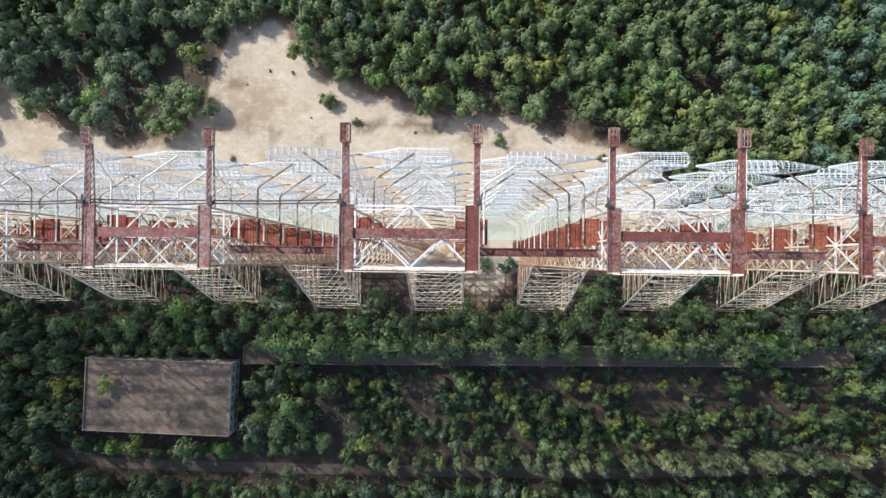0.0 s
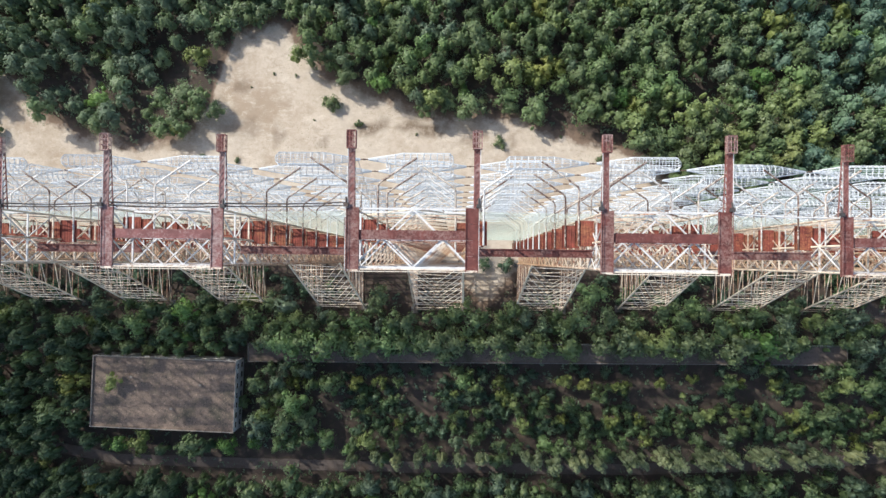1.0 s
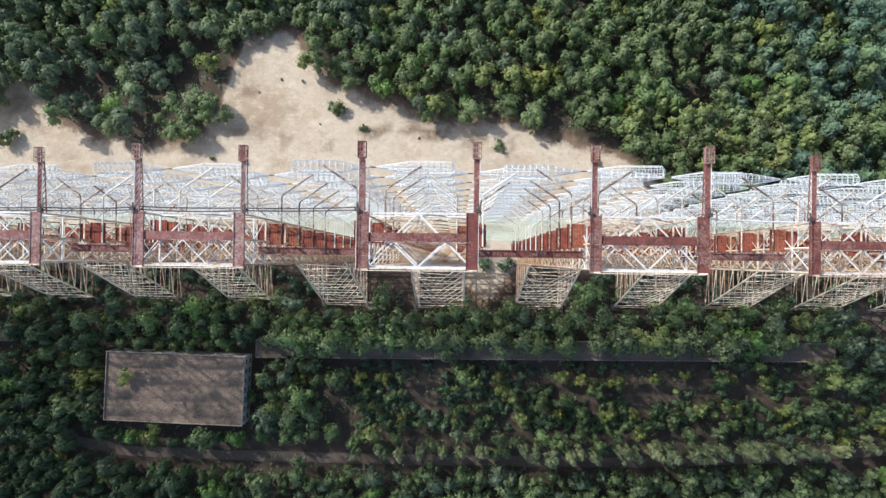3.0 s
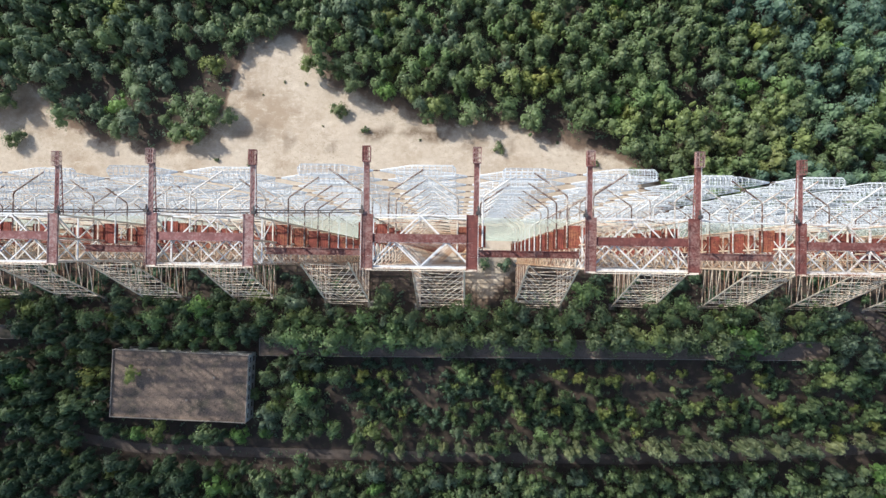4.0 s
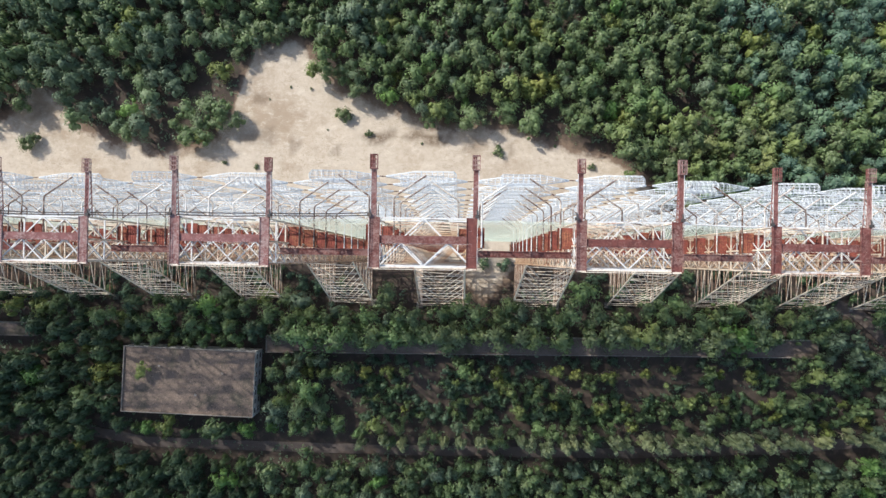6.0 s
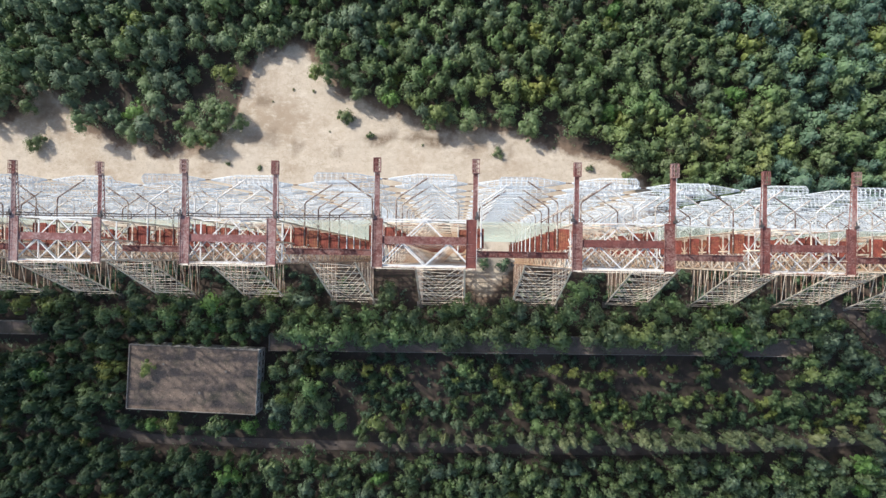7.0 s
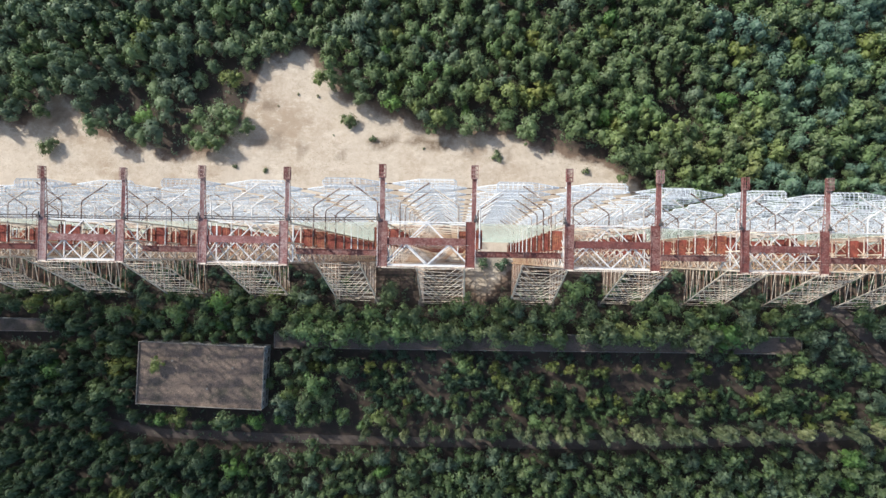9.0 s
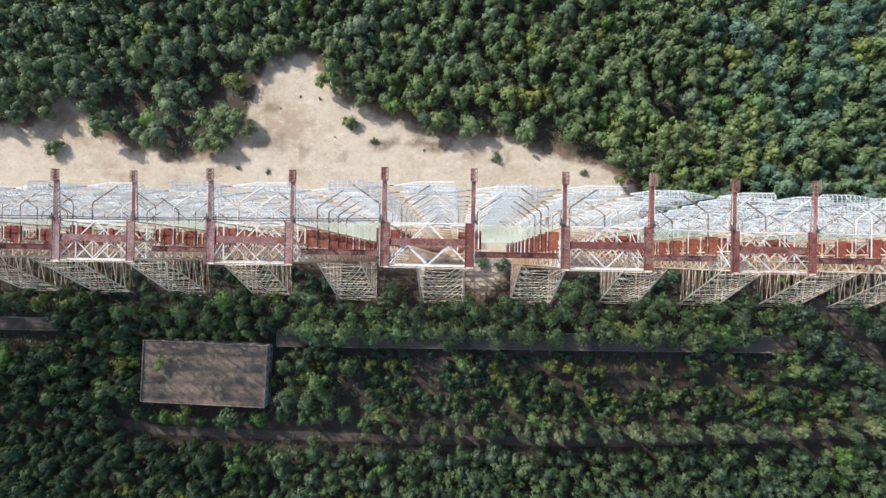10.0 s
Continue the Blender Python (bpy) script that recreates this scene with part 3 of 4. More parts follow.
for i in range(len(STANDS) - 1):
    a, b = on_mast(i, HALF, 0, 138.2), on_mast(i + 1, -HALF, 0, 138.2)
    ob = tagged(put("foot_bridge", BRIDGE, None, 0.5 * (a + b)), "dark red steel foot bridge between two lattice masts", "foot bridge", "bridges of the antenna")
    ob.scale.x = (b - a).length / SPAN

# reflector screens: level wires a little in front of the masts
for (i, p), (j, q) in zip(LINES, LINES[1:]):
    g = Geo()
    for k in range(91):
        z = 5.0 + 1.45 * k
        g.prism(on_mast(i, p, FRONT + 0.45, z), on_mast(j, q, FRONT + 0.45, z), 0.021, sides=3, caps=False)
    root = thing("reflector_screen", "screen of thin pale green horizontal wires", "wire screen", "reflector screens")
    tagged(put("wire_net", g.mesh("wire_net", WIRE), root), kind="stuff")

# ---------- cage dipoles ----------
CAGE_Y, CAGE_R, CAGE_L, TAPER = 13.85, 0.86, 10.9, 4.6


def cage_mesh():
    g = Geo()
    ring = 10

    def radius(s):
        return 0.10 + (CAGE_R - 0.10) * min(1.0, s / TAPER)

    stations = [0.0, 1.2, 2.4, 3.5, 4.6, 5.45, 6.3, 7.15, 8.0, 8.85, 9.7, 10.5]
    for k in range(ring):
        t = 2 * math.pi * k / ring
        for a, b in ((0.0, TAPER), (TAPER, 10.5)):
            g.prism((a, radius(a) * math.cos(t), radius(a) * math.sin(t)), (b, radius(b) * math.cos(t), radius(b) * math.sin(t)), 0.043, sides=3, caps=False)
        g.prism((10.5, CAGE_R * math.cos(t), CAGE_R * math.sin(t)), (CAGE_L, 0.5 * CAGE_R * math.cos(t), 0.5 * CAGE_R * math.sin(t)), 0.043, sides=3, caps=False)
    for s in stations[1:] + [CAGE_L]:
        r = 0.5 * CAGE_R if s == CAGE_L else radius(s)
        for k in range(ring):
            t0, t1 = 2 * math.pi * k / ring, 2 * math.pi * (k + 1) / ring
            g.prism((s, r * math.cos(t0), r * math.sin(t0)), (s, r * math.cos(t1), r * math.sin(t1)), 0.045, sides=3, caps=False)
    return g


def bent_arm(side, inner):
    """A pipe from the service plate forwards, then bent towards the cage's middle."""
    pts = [(0, 3.1, 0), (0, 6.4, 0), (0, 10.2, 0)]
    for k in range(1, 6):
        t = radians(54) * k / 5
        pts.append((side * 0.9 * (1 - math.cos(t)), 10.2 + 0.9 * math.sin(t), 0.0))
    pts.append((side * inner, CAGE_Y + 0.1, 0.1))
    return Geo().pipe(pts, 0.135)


CAGE = cage_mesh().mesh("cage", ZINC)
ARM_R = {m: bent_arm(1, 4.9).mesh("arm", m2) for m, m2 in ((0, WHITE), (1, RUSTPIPE))}
ARM_L = {m: bent_arm(-1, 4.9).mesh("arm", m2) for m, m2 in ((0, WHITE), (1, RUSTPIPE))}
JOINT = Geo().prism((-0.55, 0, 0), (0.55, 0, 0), 0.06, sides=8).prism((-0.16, 0, 0), (0.16, 0, 0), 0.11, sides=8).mesh("insulator", INSUL)
rng = random.Random(5)


def build_dipole(i, x, z):
    root = thing("cage_dipole", "white wire cage dipole pair held by bent steel pipes", "antenna dipole", "cage dipoles")
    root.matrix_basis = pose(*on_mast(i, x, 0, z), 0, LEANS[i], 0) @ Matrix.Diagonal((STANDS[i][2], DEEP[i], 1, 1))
    right = put("cage", CAGE, root, (0.5, CAGE_Y, -0.75))
    left = put("cage", CAGE, root, (-0.5, CAGE_Y, -0.75))
    left.rotation_euler.z = math.pi
    put("insulator", JOINT, root, (0, CAGE_Y, -0.75), "brown porcelain insulator")
    for s in (-1, 1):
        put("arm", (ARM_R if s > 0 else ARM_L)[int(rng.random() < 0.55)], root, (s * 1.9, 0, 0.1))
    return root


for i in range(len(STANDS)):
    for z in LEVELS:
        last = build_dipole(i, -HALF, z)
        build_dipole(i, HALF, z - HALF_LEVEL)
far_thing(last, "cage_dipole", "white wire cage dipole pair held by bent steel pipes", "antenna dipole", "cage dipoles", [(x + s * HALF, 0, z - (s + 1) * 0.5 * HALF_LEVEL) for x in FAR for z in LEVELS for s in (-1, 1)])

# dark feeder cables slung along the masts' front
for k, (y, z) in enumerate(((FRONT + 0.35, TOP - 0.4), (FRONT + 0.75, TOP - 0.8))):
    for n, ((i, p), (j, q)) in enumerate(zip(LINES, LINES[1:])):
        if q > 0 and j > 4 or j > 5:
            break
        a, b = on_mast(i, p, y, z), on_mast(j, q, y, z)
        sag = 0.5 + 0.25 * ((k + n) % 3)
        pts = [a.lerp(b, t / 8) - Vector((0, 0.12, 1)) * sag * math.sin(math.pi * t / 8) for t in range(9)]
        tagged(new("feeder_cable", Geo().pipe(pts, 0.075, 6).mesh("feeder_cable", CABLE)), "dark slack feeder cable slung between steel masts", "cable", "feeder cables")
for i, p in LINES:
    g = Geo().pipe([on_mast(i, p + 0.5, 12.5, TOP), on_mast(i, p + 1.0, 9.6, TOP - 4.5), on_mast(i, p + 1.2, FRONT + 0.2, TOP - 7.8)], 0.04, 5)
    tagged(new("guy_wire", g.mesh("guy_wire", WHITE)), "thin white guy wire from boom to mast", "guy wire", "guy wires")
for i in range(6, len(STANDS) - 1):
    a, b = on_mast(i, HALF, FRONT, TOP - 1.1), on_mast(i + 1, -HALF, FRONT, TOP - 1.1)
    g = Geo().pipe([a, 0.5 * (a + b) - Vector((0, 0.1, 0.3)), b], 0.10, 6)
    tagged(new("front_rail", g.mesh("front_rail", WHITE)), "long white steel pipe rail joining two masts", "rail", "front rails")

# ---------- buildings ----------
def wall_with_windows(g, length, height, floors, count, thick=0.4):
    """A wall along +x from 0, with real window openings; returns the openings."""
    storey = height / floors
    bay = length / count
    w, h = min(2.4, bay * 0.58), storey * 0.5
    holes = []
    for fl in range(floors):
        z0 = fl * storey
        zs = z0 + storey * 0.3
        g.box(0, 0, z0, length, thick, zs)
        g.box(0, 0, zs + h, length, thick, z0 + storey)
        x = 0.0
        for k in range(count):
            c = (k + 0.5) * bay
            g.box(x, 0, zs, c - w / 2, thick, zs + h)
            holes.append((c, zs, w, h))
            x = c + w / 2
        g.box(x, 0, zs, length, thick, zs + h)
    return holes


def window_meshes(w, h):
    f = Geo()
    for a, b in (((-w / 2, 0), (w / 2, 0)), ((-w / 2, h), (w / 2, h)), ((-w / 2, 0), (-w / 2, h)), ((w / 2, 0), (w / 2, h)), ((0, 0), (0, h)), ((-w / 2, h * 0.65), (w / 2, h * 0.65))):
        f.beam((a[0], 0.16, a[1]), (b[0], 0.16, b[1]), 0.12)
    return f.mesh("frame", PARAPET), Geo().box(-w / 2, 0.2, 0, w / 2, 0.24, h).mesh("pane", GLASS)


def flat_building(name, label, x0, y0, x1, y1, height, floors, counts, roof_mat, wall_mat, rim=0.5):
    root = thing(name, label, "building", at=(x0, y0, -0.2))
    lx, ly = x1 - x0, y1 - y0
    sides = (((0, 0), 0, lx, counts[0]), ((lx, 0), 90, ly, counts[1]), ((lx, ly), 180, lx, counts[0]), ((0, ly), 270, ly, counts[1]))
    made = {}
    for (ox, oy), turn, length, count in sides:
        ln = length if turn % 180 == 0 else length - 0.8
        g = Geo()
        holes = wall_with_windows(g, ln, height, floors, count)
        wall = put("wall", g.mesh("wall", wall_mat), root)
        shift = Vector((0.4 if turn % 180 else 0, 0, 0))
        wall.matrix_basis = pose(ox, oy, 0, 0, 0, turn) @ Matrix.Translation(shift)
        for c, z, w, h in holes:
            key = (round(w, 2), round(h, 2))
            if key not in made:
                made[key] = window_meshes(w, h)
            put("window_frame", made[key][0], wall, (c, 0, z))
            put("pane", made[key][1], wall, (c, 0, z), "dark dusty glass")
    put("roof", Geo().box(0.02, 0.02, height + 0.005, lx - 0.02, ly - 0.02, height + 0.32).mesh("roof", roof_mat), root, label="weathered flat roof")
    for j, (a, b) in enumerate((((-0.08, -0.08), (lx + 0.08, 0.16)), ((-0.08, ly - 0.16), (lx + 0.08, ly + 0.08)), ((-0.08, 0.165), (0.16, ly - 0.165)), ((lx - 0.16, 0.165), (lx + 0.08, ly - 0.165)))):
        put("parapet", Geo().box(a[0], a[1], height + 0.33, b[0], b[1], height + 0.33 + rim * (0.3 if j == 1 and floors == 1 else 1)).mesh("parapet", PARAPET), root, label="pale concrete parapet edge")
    return root


block = flat_building("flat_roofed_building", "two-storey white panel building with a stained gravel roof", -110.8, -50.6, -67.3, -29.1, 8.4, 2, (14, 7), ROOFING, WALLPAINT)
block.rotation_euler.z = radians(-1.6)
put("canopy", Geo().box(42.4, 6.6, 3.2, 44.6, 10.2, 3.45).beam((44.3, 6.9, 0), (44.3, 6.9, 3.2), 0.2).beam((44.3, 9.9, 0), (44.3, 9.9, 3.2), 0.2).mesh("canopy", PARAPET), block, label="concrete entrance canopy")
for i, (vx, vy) in enumerate(((12.0, 15.5), (24.5, 6.5), (33.0, 14.0))):
    put("roof_vent", Geo().prism((0, 0, 0), (0, 0, 0.7), 0.22, sides=8).prism((0, 0, 0.7), (0, 0, 0.85), 0.4, sides=8).mesh("roof_vent", PARAPET), block, (vx, vy, 8.7))
long_block = flat_building("long_low_building", "long single-storey concrete building with a mossy dark roof", -64.5, -31.0, 118.5, -25.4, 3.7, 1, (46, 2), TAR, WALLPAINT, 0.3)
long_block.rotation_euler.z = 0.008
flat_building("long_low_building", "long single-storey concrete building with a mossy dark roof", -186.0, -26.9, -143.0, -22.6, 3.7, 1, (12, 2), TAR, WALLPAINT, 0.3)


# ---------- trees ----------
def height_at(x, y):
    return 0.22 * noise.noise((x * 0.11, y * 0.11, 0)) + 0.07 * noise.noise((x * 0.45, y * 0.45, 3))


def crown_arrays(seed, radius, top, base, clumps, leaves, leaf, narrow=1.0, droop=0.0):
    """Leaf blades in clumps on an uneven dome; gaps stay between the clumps."""
    r = np.random.RandomState(seed)
    n = clumps
    # a main dome and lower side domes
    k = 5 + seed % 3
    la = np.arange(k) * 2.4 + r.rand(k) * 1.4
    off = np.where(np.arange(k) == 0, 0.10, 0.50 + 0.36 * r.rand(k)) * radius
    lr = np.where(np.arange(k) == 0, 0.52, 0.25 + 0.20 * r.rand(k)) * radius
    hz = top - base
    lz = np.where(np.arange(k) == 0, 1.0, 0.45 + 0.48 * r.rand(k)) * hz
    lobe = r.choice(k, n * 3, p=lr ** 2 / np.sum(lr ** 2))
    az = r.rand(n * 3) * 2 * np.pi
    ph = np.arccos(1 - r.rand(n * 3) * (1.8 if top > 15 else 1.35))
    cx = off[lobe] * np.cos(la[lobe]) + lr[lobe] * np.sin(ph) * np.cos(az)
    cy = (off[lobe] * np.sin(la[lobe]) + lr[lobe] * np.sin(ph) * np.sin(az)) * narrow
    cz = base + lz[lobe] * (0.5 + 0.5 * np.cos(ph)) * (0.92 + 0.12 * r.rand(n * 3))
    inside = np.zeros(n * 3, bool)
    for j in range(k):
        d2 = (cx - off[j] * np.cos(la[j])) ** 2 + (cy - off[j] * np.sin(la[j])) ** 2
        inside |= (lobe != j) & (d2 < (0.72 * lr[j]) ** 2) & (cz < base + 0.75 * lz[j])
    keep = np.argsort(inside, kind="stable")[:n]
    cx, cy, cz = cx[keep], cy[keep], cz[keep]
    size = radius * (0.22 + 0.13 * r.rand(n))
    m = n * leaves
    idx = np.repeat(np.arange(n), leaves)
    d = r.normal(size=(m, 3))
    d[:, 2] = np.abs(d[:, 2]) * 0.9 - 0.2
    d /= np.linalg.norm(d, axis=1, keepdims=True)
    p = np.stack([cx, cy, cz], 1)[idx] + d * (size[idx] * (0.6 + 0.45 * r.rand(m)))[:, None] * [1, 1, 0.75]
    out = p - [0, 0, base + 0.35 * (top - base)]
    out /= np.linalg.norm(out, axis=1, keepdims=True)
    nrm = d * 0.40 + out * 0.85 + r.normal(size=(m, 3)) * 0.22
    nrm /= np.linalg.norm(nrm, axis=1, keepdims=True)
    run = out * [1, 1, 0.25] + d * 0.35 + r.normal(size=(m, 3)) * 0.33 - [0, 0, 0.35]
    a = run - nrm * np.sum(run * nrm, axis=1, keepdims=True)
    a /= np.linalg.norm(a, axis=1, keepdims=True) + 1e-6
    b = np.cross(nrm, a)
    ls = (leaf * (0.7 + 0.6 * r.rand(m)))[:, None]
    fold = nrm * ls * 0.18
    quad = np.stack([p - a * ls, p - b * ls * 0.42 + fold, p + a * ls, p + b * ls * 0.42 + fold], 1)
    quad[:, :, 2] -= droop * np.linalg.norm(quad[:, :, :2], axis=2) ** 2
    # the leaf mass under them, an uneven faceted dome to each lobe
    seg, rows = 6, 3
    mass = []
    for j in range(k):
        u, t = np.meshgrid(np.arange(seg + 1) % seg, np.arange(rows + 1))
        ang, fall = u * 2 * np.pi / seg + r.rand() * 6.28, t / rows * 1.8
        bulge = 0.62 + 0.30 * r.rand(rows + 1, seg)[t, u]
        bulge[0] = bulge[0, 0]
        rad = lr[j] * np.sin(fall) * bulge
        gx = off[j] * np.cos(la[j]) + rad * np.cos(ang)
        gy = (off[j] * np.sin(la[j]) + rad * np.sin(ang)) * narrow
        gz = base + lz[j] * (0.5 + 0.5 * np.cos(fall)) * (0.9 + 0.08 * bulge)
        g = np.stack([gx, gy, gz], 2)
        mass.append(np.stack([g[:-1, :-1], g[1:, :-1], g[1:, 1:], g[:-1, 1:]], 2).reshape(-1, 3))
    mass = np.concatenate(mass)
    mass[:, 2] -= droop * np.linalg.norm(mass[:, :2], axis=1) ** 2
    return np.concatenate([quad.reshape(-1, 3), mass])


def blades(name, v, mat):
    me = bpy.data.meshes.new(name)
    n = len(v) // 4
    me.vertices.add(len(v))
    me.vertices.foreach_set("co", v.astype(np.float32).ravel())
    me.loops.add(4 * n)
    me.loops.foreach_set("vertex_index", np.arange(4 * n, dtype=np.int32))
    me.polygons.add(n)
    me.polygons.foreach_set("loop_start", np.arange(0, 4 * n, 4, dtype=np.int32))
    me.materials.append(mat)
    me.update()
    me.validate()
    return me


def trunk_mesh(seed, top, r0, spread):
    g = Geo()
    q = random.Random(seed)
    p = Vector((0, 0, -0.4))
    pts = [p]
    for k in range(1, 5):
        pts.append(Vector((q.uniform(-0.2, 0.2), q.uniform(-0.2, 0.2), top * 0.85 * k / 4)))
    for k in range(4):
        g.prism(pts[k], pts[k + 1], r0 * (1 - 0.2 * k), r0 * (0.8 - 0.2 * k), 6, caps=False)
    for k in range(6):
        z = top * q.uniform(0.35, 0.75)
        t = k * 1.05 + q.uniform(-0.3, 0.3)
        s = spread * q.uniform(0.5, 0.8)
        g.prism((0, 0, z), (s * math.cos(t), s * math.sin(t), z + top * 0.18), r0 * 0.35, r0 * 0.1, 5, caps=False)
    return g.mesh("trunk", BARK)


# kind: leaf material, radius, top, base of crown, clumps, leaves, leaf size, width ratio, droop
KINDS = {
    "pine_tree": (LEAF_PINE, 4, 11.0, 4.2, 40, 12, 0.42, 1.0, 0.03, "dark green pine with a clumped rounded crown", "pine"),
    "spruce_tree": (LEAF_SPRUCE_SHADED, 4, 12.0, 3.0, 42, 12, 0.42, 1.0, 0.05, "dark green spruce with the shade of the antenna in its needle colour", "spruce"),
    "aspen_tree": (LEAF_ASPEN, 4, 11.5, 4.0, 42, 12, 0.42, 1.0, 0.0, "grey-green aspen with a dense rounded crown", "aspen"),
    "birch_tree": (LEAF_BIRCH, 4, 10.8, 3.6, 40, 12, 0.41, 0.92, 0.0, "mid-green birch with a loose crown", "birch"),
    "alder_tree": (LEAF_ALDER, 4, 11.5, 4.0, 42, 12, 0.42, 1.0, 0.0, "pale blue-green alder with a full crown", "alder"),
    "lime_tree": (LEAF_OLIVE, 4, 11.5, 3.8, 42, 13, 0.43, 0.95, 0.0, "olive-green lime tree with a broad crown", "lime tree"),
    "poplar_tree": (LEAF_WILLOW, 3, 17, 3, 44, 15, 0.40, 0.9, 0.0, "tall olive-grey poplar with a narrow streaked crown", "poplar"),
    "maple_tree": (LEAF_FRESH, 4, 10, 3.0, 42, 13, 0.42, 1.0, 0.0, "fresh green maple with a full crown", "maple"),
    "yellowing_tree": (LEAF_YELLOW, 4, 9, 2.4, 36, 13, 0.43, 1.0, 0.0, "young tree with yellowing leaves", "tree"),
    "shrub": (LEAF_SHRUB, 4, 5.0, 0.2, 28, 13, 0.44, 1.0, 0.0, "low grey-green leafy shrub on the woodland floor", "shrub"),
    "bush": (LEAF_BUSH, 4, 5.0, 0.2, 30, 14, 0.42, 1.0, 0.0, "low olive-green bush on bare sand", "bush"),
}
SHAPES = {}
for i, (kind, (mat, rad, top, base, cl, lv, lf, nar, dr, label, cat)) in enumerate(KINDS.items()):
    SHAPES[kind] = []
    for var in range(6):
        arr = crown_arrays(100 * i + 7 * var + 1, rad, top, base, cl, lv, lf, nar, dr)
        thin = crown_arrays(100 * i + 7 * var + 1, rad, top, base, cl, 7, 1.3 * lf, nar, dr)
        SHAPES[kind].append((thin, blades("crown", arr, mat), trunk_mesh(50 * i + var, top * 0.8, 0.09 + 0.012 * top, rad)))

planted = []          # x, y, radius
cells = {}


def free(x, y, r, pack):
    cx, cy = int(x // 8), int(y // 8)
    for i in range(cx - 1, cx + 2):
        for j in range(cy - 1, cy + 2):
            for px, py, pr in cells.get((i, j), ()):
                if (px - x) ** 2 + (py - y) ** 2 < (pack * (pr + r)) ** 2:
                    return False
    return True


def claim(x, y, r, kind):
    planted.append((x, y, r, kind))
    cells.setdefault((int(x // 8), int(y // 8)), []).append((x, y, r))


def blocked(x, y, r):
    if (-10.5 if x < -45 or x > 60 else -13.0) - 0.4 * r < y < 20 or (y > 0 and sandy(x, y - 0.55 * r) > 0.35):
        return True
    if -45 < x < -34.5 and -53 < y < -40:
        return True
    if (15 < x < 49 and 0 < y < 46.5) or (-8 < x < 32 and 0 < y < 57 + r * 0.4):
        return True
    if -146 < x < -60 and 30 < y < 60 or -97 < x < -70 and 55 < y < 73:
        return True
    if ((x - 76) / 10) ** 2 + ((y - 54.5) / 4.0) ** 2 < 1:          # a dark gap in the canopy
        return True
    if (-68 < x < -61 and -52 < y < -28) or (abs(x + 57.5) < 1.2 + 0.5 * r and -63 < y < -52):
        return True
    if -111.5 - r * 0.6 < x < -66 + r * 0.6 and -53 - r * 0.6 < y < -28.5 + r * 0.6:
        return True
    turned = y - (0.008 * (x + 64) if -66 < x < 120 else 0.0)
    if -31.4 - r * 0.3 < turned < (-24.4 if x > -66 else -19.5) and (-66 < x < 120 or x < -142):
        return True
    road = -63.0 + (0.09 * (-104 - x) if x < -104 else 0.04 * max(0, x - 40))
    if -123 < x < -33 and 0 < y - road < 2.4 + r:
        return True
    return abs(y - road) < (1.0 if x < -110 else 1.8) + r * 0.4 or (120 < x < 157 and abs(y + 9 + (x - 122) * 0.85) < 3 + r * 0.5)


# crowns told apart north of the masts: x, y, radius
SPIT_PINES = [(-128.5, 45.9, 4.1), (-127.6, 49.6, 3.7), (-132.3, 52.3, 3.3), (-123.9, 51.0, 2.6), (-120.1, 47.9, 3.3), (-116.3, 44.2, 3.3), (-108.0, 44.3, 4.4),
              (-112.6, 41.9, 3.0), (-109.2, 59.1, 3.7), (-105.4, 53.6, 4.1), (-103.5, 49.5, 3.3), (-99.1, 61.9, 4.1), (-92.7, 62.9, 3.7), (-97.2, 57.7, 3.3),
              (-102.1, 72.0, 4.1), (-106.7, 72.6, 3.0), (-114.1, 70.1, 4.1), (-122.4, 67.2, 3.3), (-120.5, 63.6, 3.1), (-132.6, 63.4, 4.1), (-135.4, 67.1, 3.7),
              (-126.9, 61.6, 3.3), (-129.6, 57.5, 3.7), (-117.6, 60.8, 3.7)]
NORTH_WEST_PINES = [(-138.4, 69.0, 3.7), (-142.2, 71.7, 4.1), (-143.8, 60.7, 3.7), (-146.0, 77.1, 3.7), (-130.3, 77.3, 4.1), (-138.3, 79.0, 3.7), (-125.6, 71.5, 3.7),
                    (-110.1, 75.6, 3.7), (-104.6, 74.8, 3.0), (-120.3, 78.8, 3.3), (-116.4, 71.9, 3.0), (-148.0, 68.0, 3.3), (-147.0, 57.0, 3.3), (-124.9, 79.2, 3.0),
                    (-98.3, 79.4, 3.7), (-106.5, 80.2, 3.3), (-148.1, 51.5, 3.0)]
SPIT_CLUMP = [(-93.3, 50.0, 3.7), (-88.6, 44.9, 3.7), (-85.9, 50.5, 4.1), (-80.4, 49.3, 4.1), (-76.3, 46.4, 3.1), (-92.2, 40.5, 3.9), (-86.7, 40.5, 3.1),
              (-96.7, 45.0, 2.6), (-82.9, 45.6, 3.0)]
TONGUE_TREES = [(-90.8, 73.1, 3.7), (-88.0, 67.3, 3.0), (-85.4, 74.0, 3.3), (-79.1, 78.7, 4.1), (-86.4, 79.9, 3.3), (-72.6, 74.7, 4.1), (-69.6, 77.5, 3.7),
                (-76.1, 69.0, 3.0), (-66.1, 76.8, 3.3), (-61.7, 77.5, 3.7), (-57.8, 80.1, 3.7), (-69.5, 74.0, 3.1), (-63.8, 75.4, 3.0), (-73.6, 81.1, 3.3)]
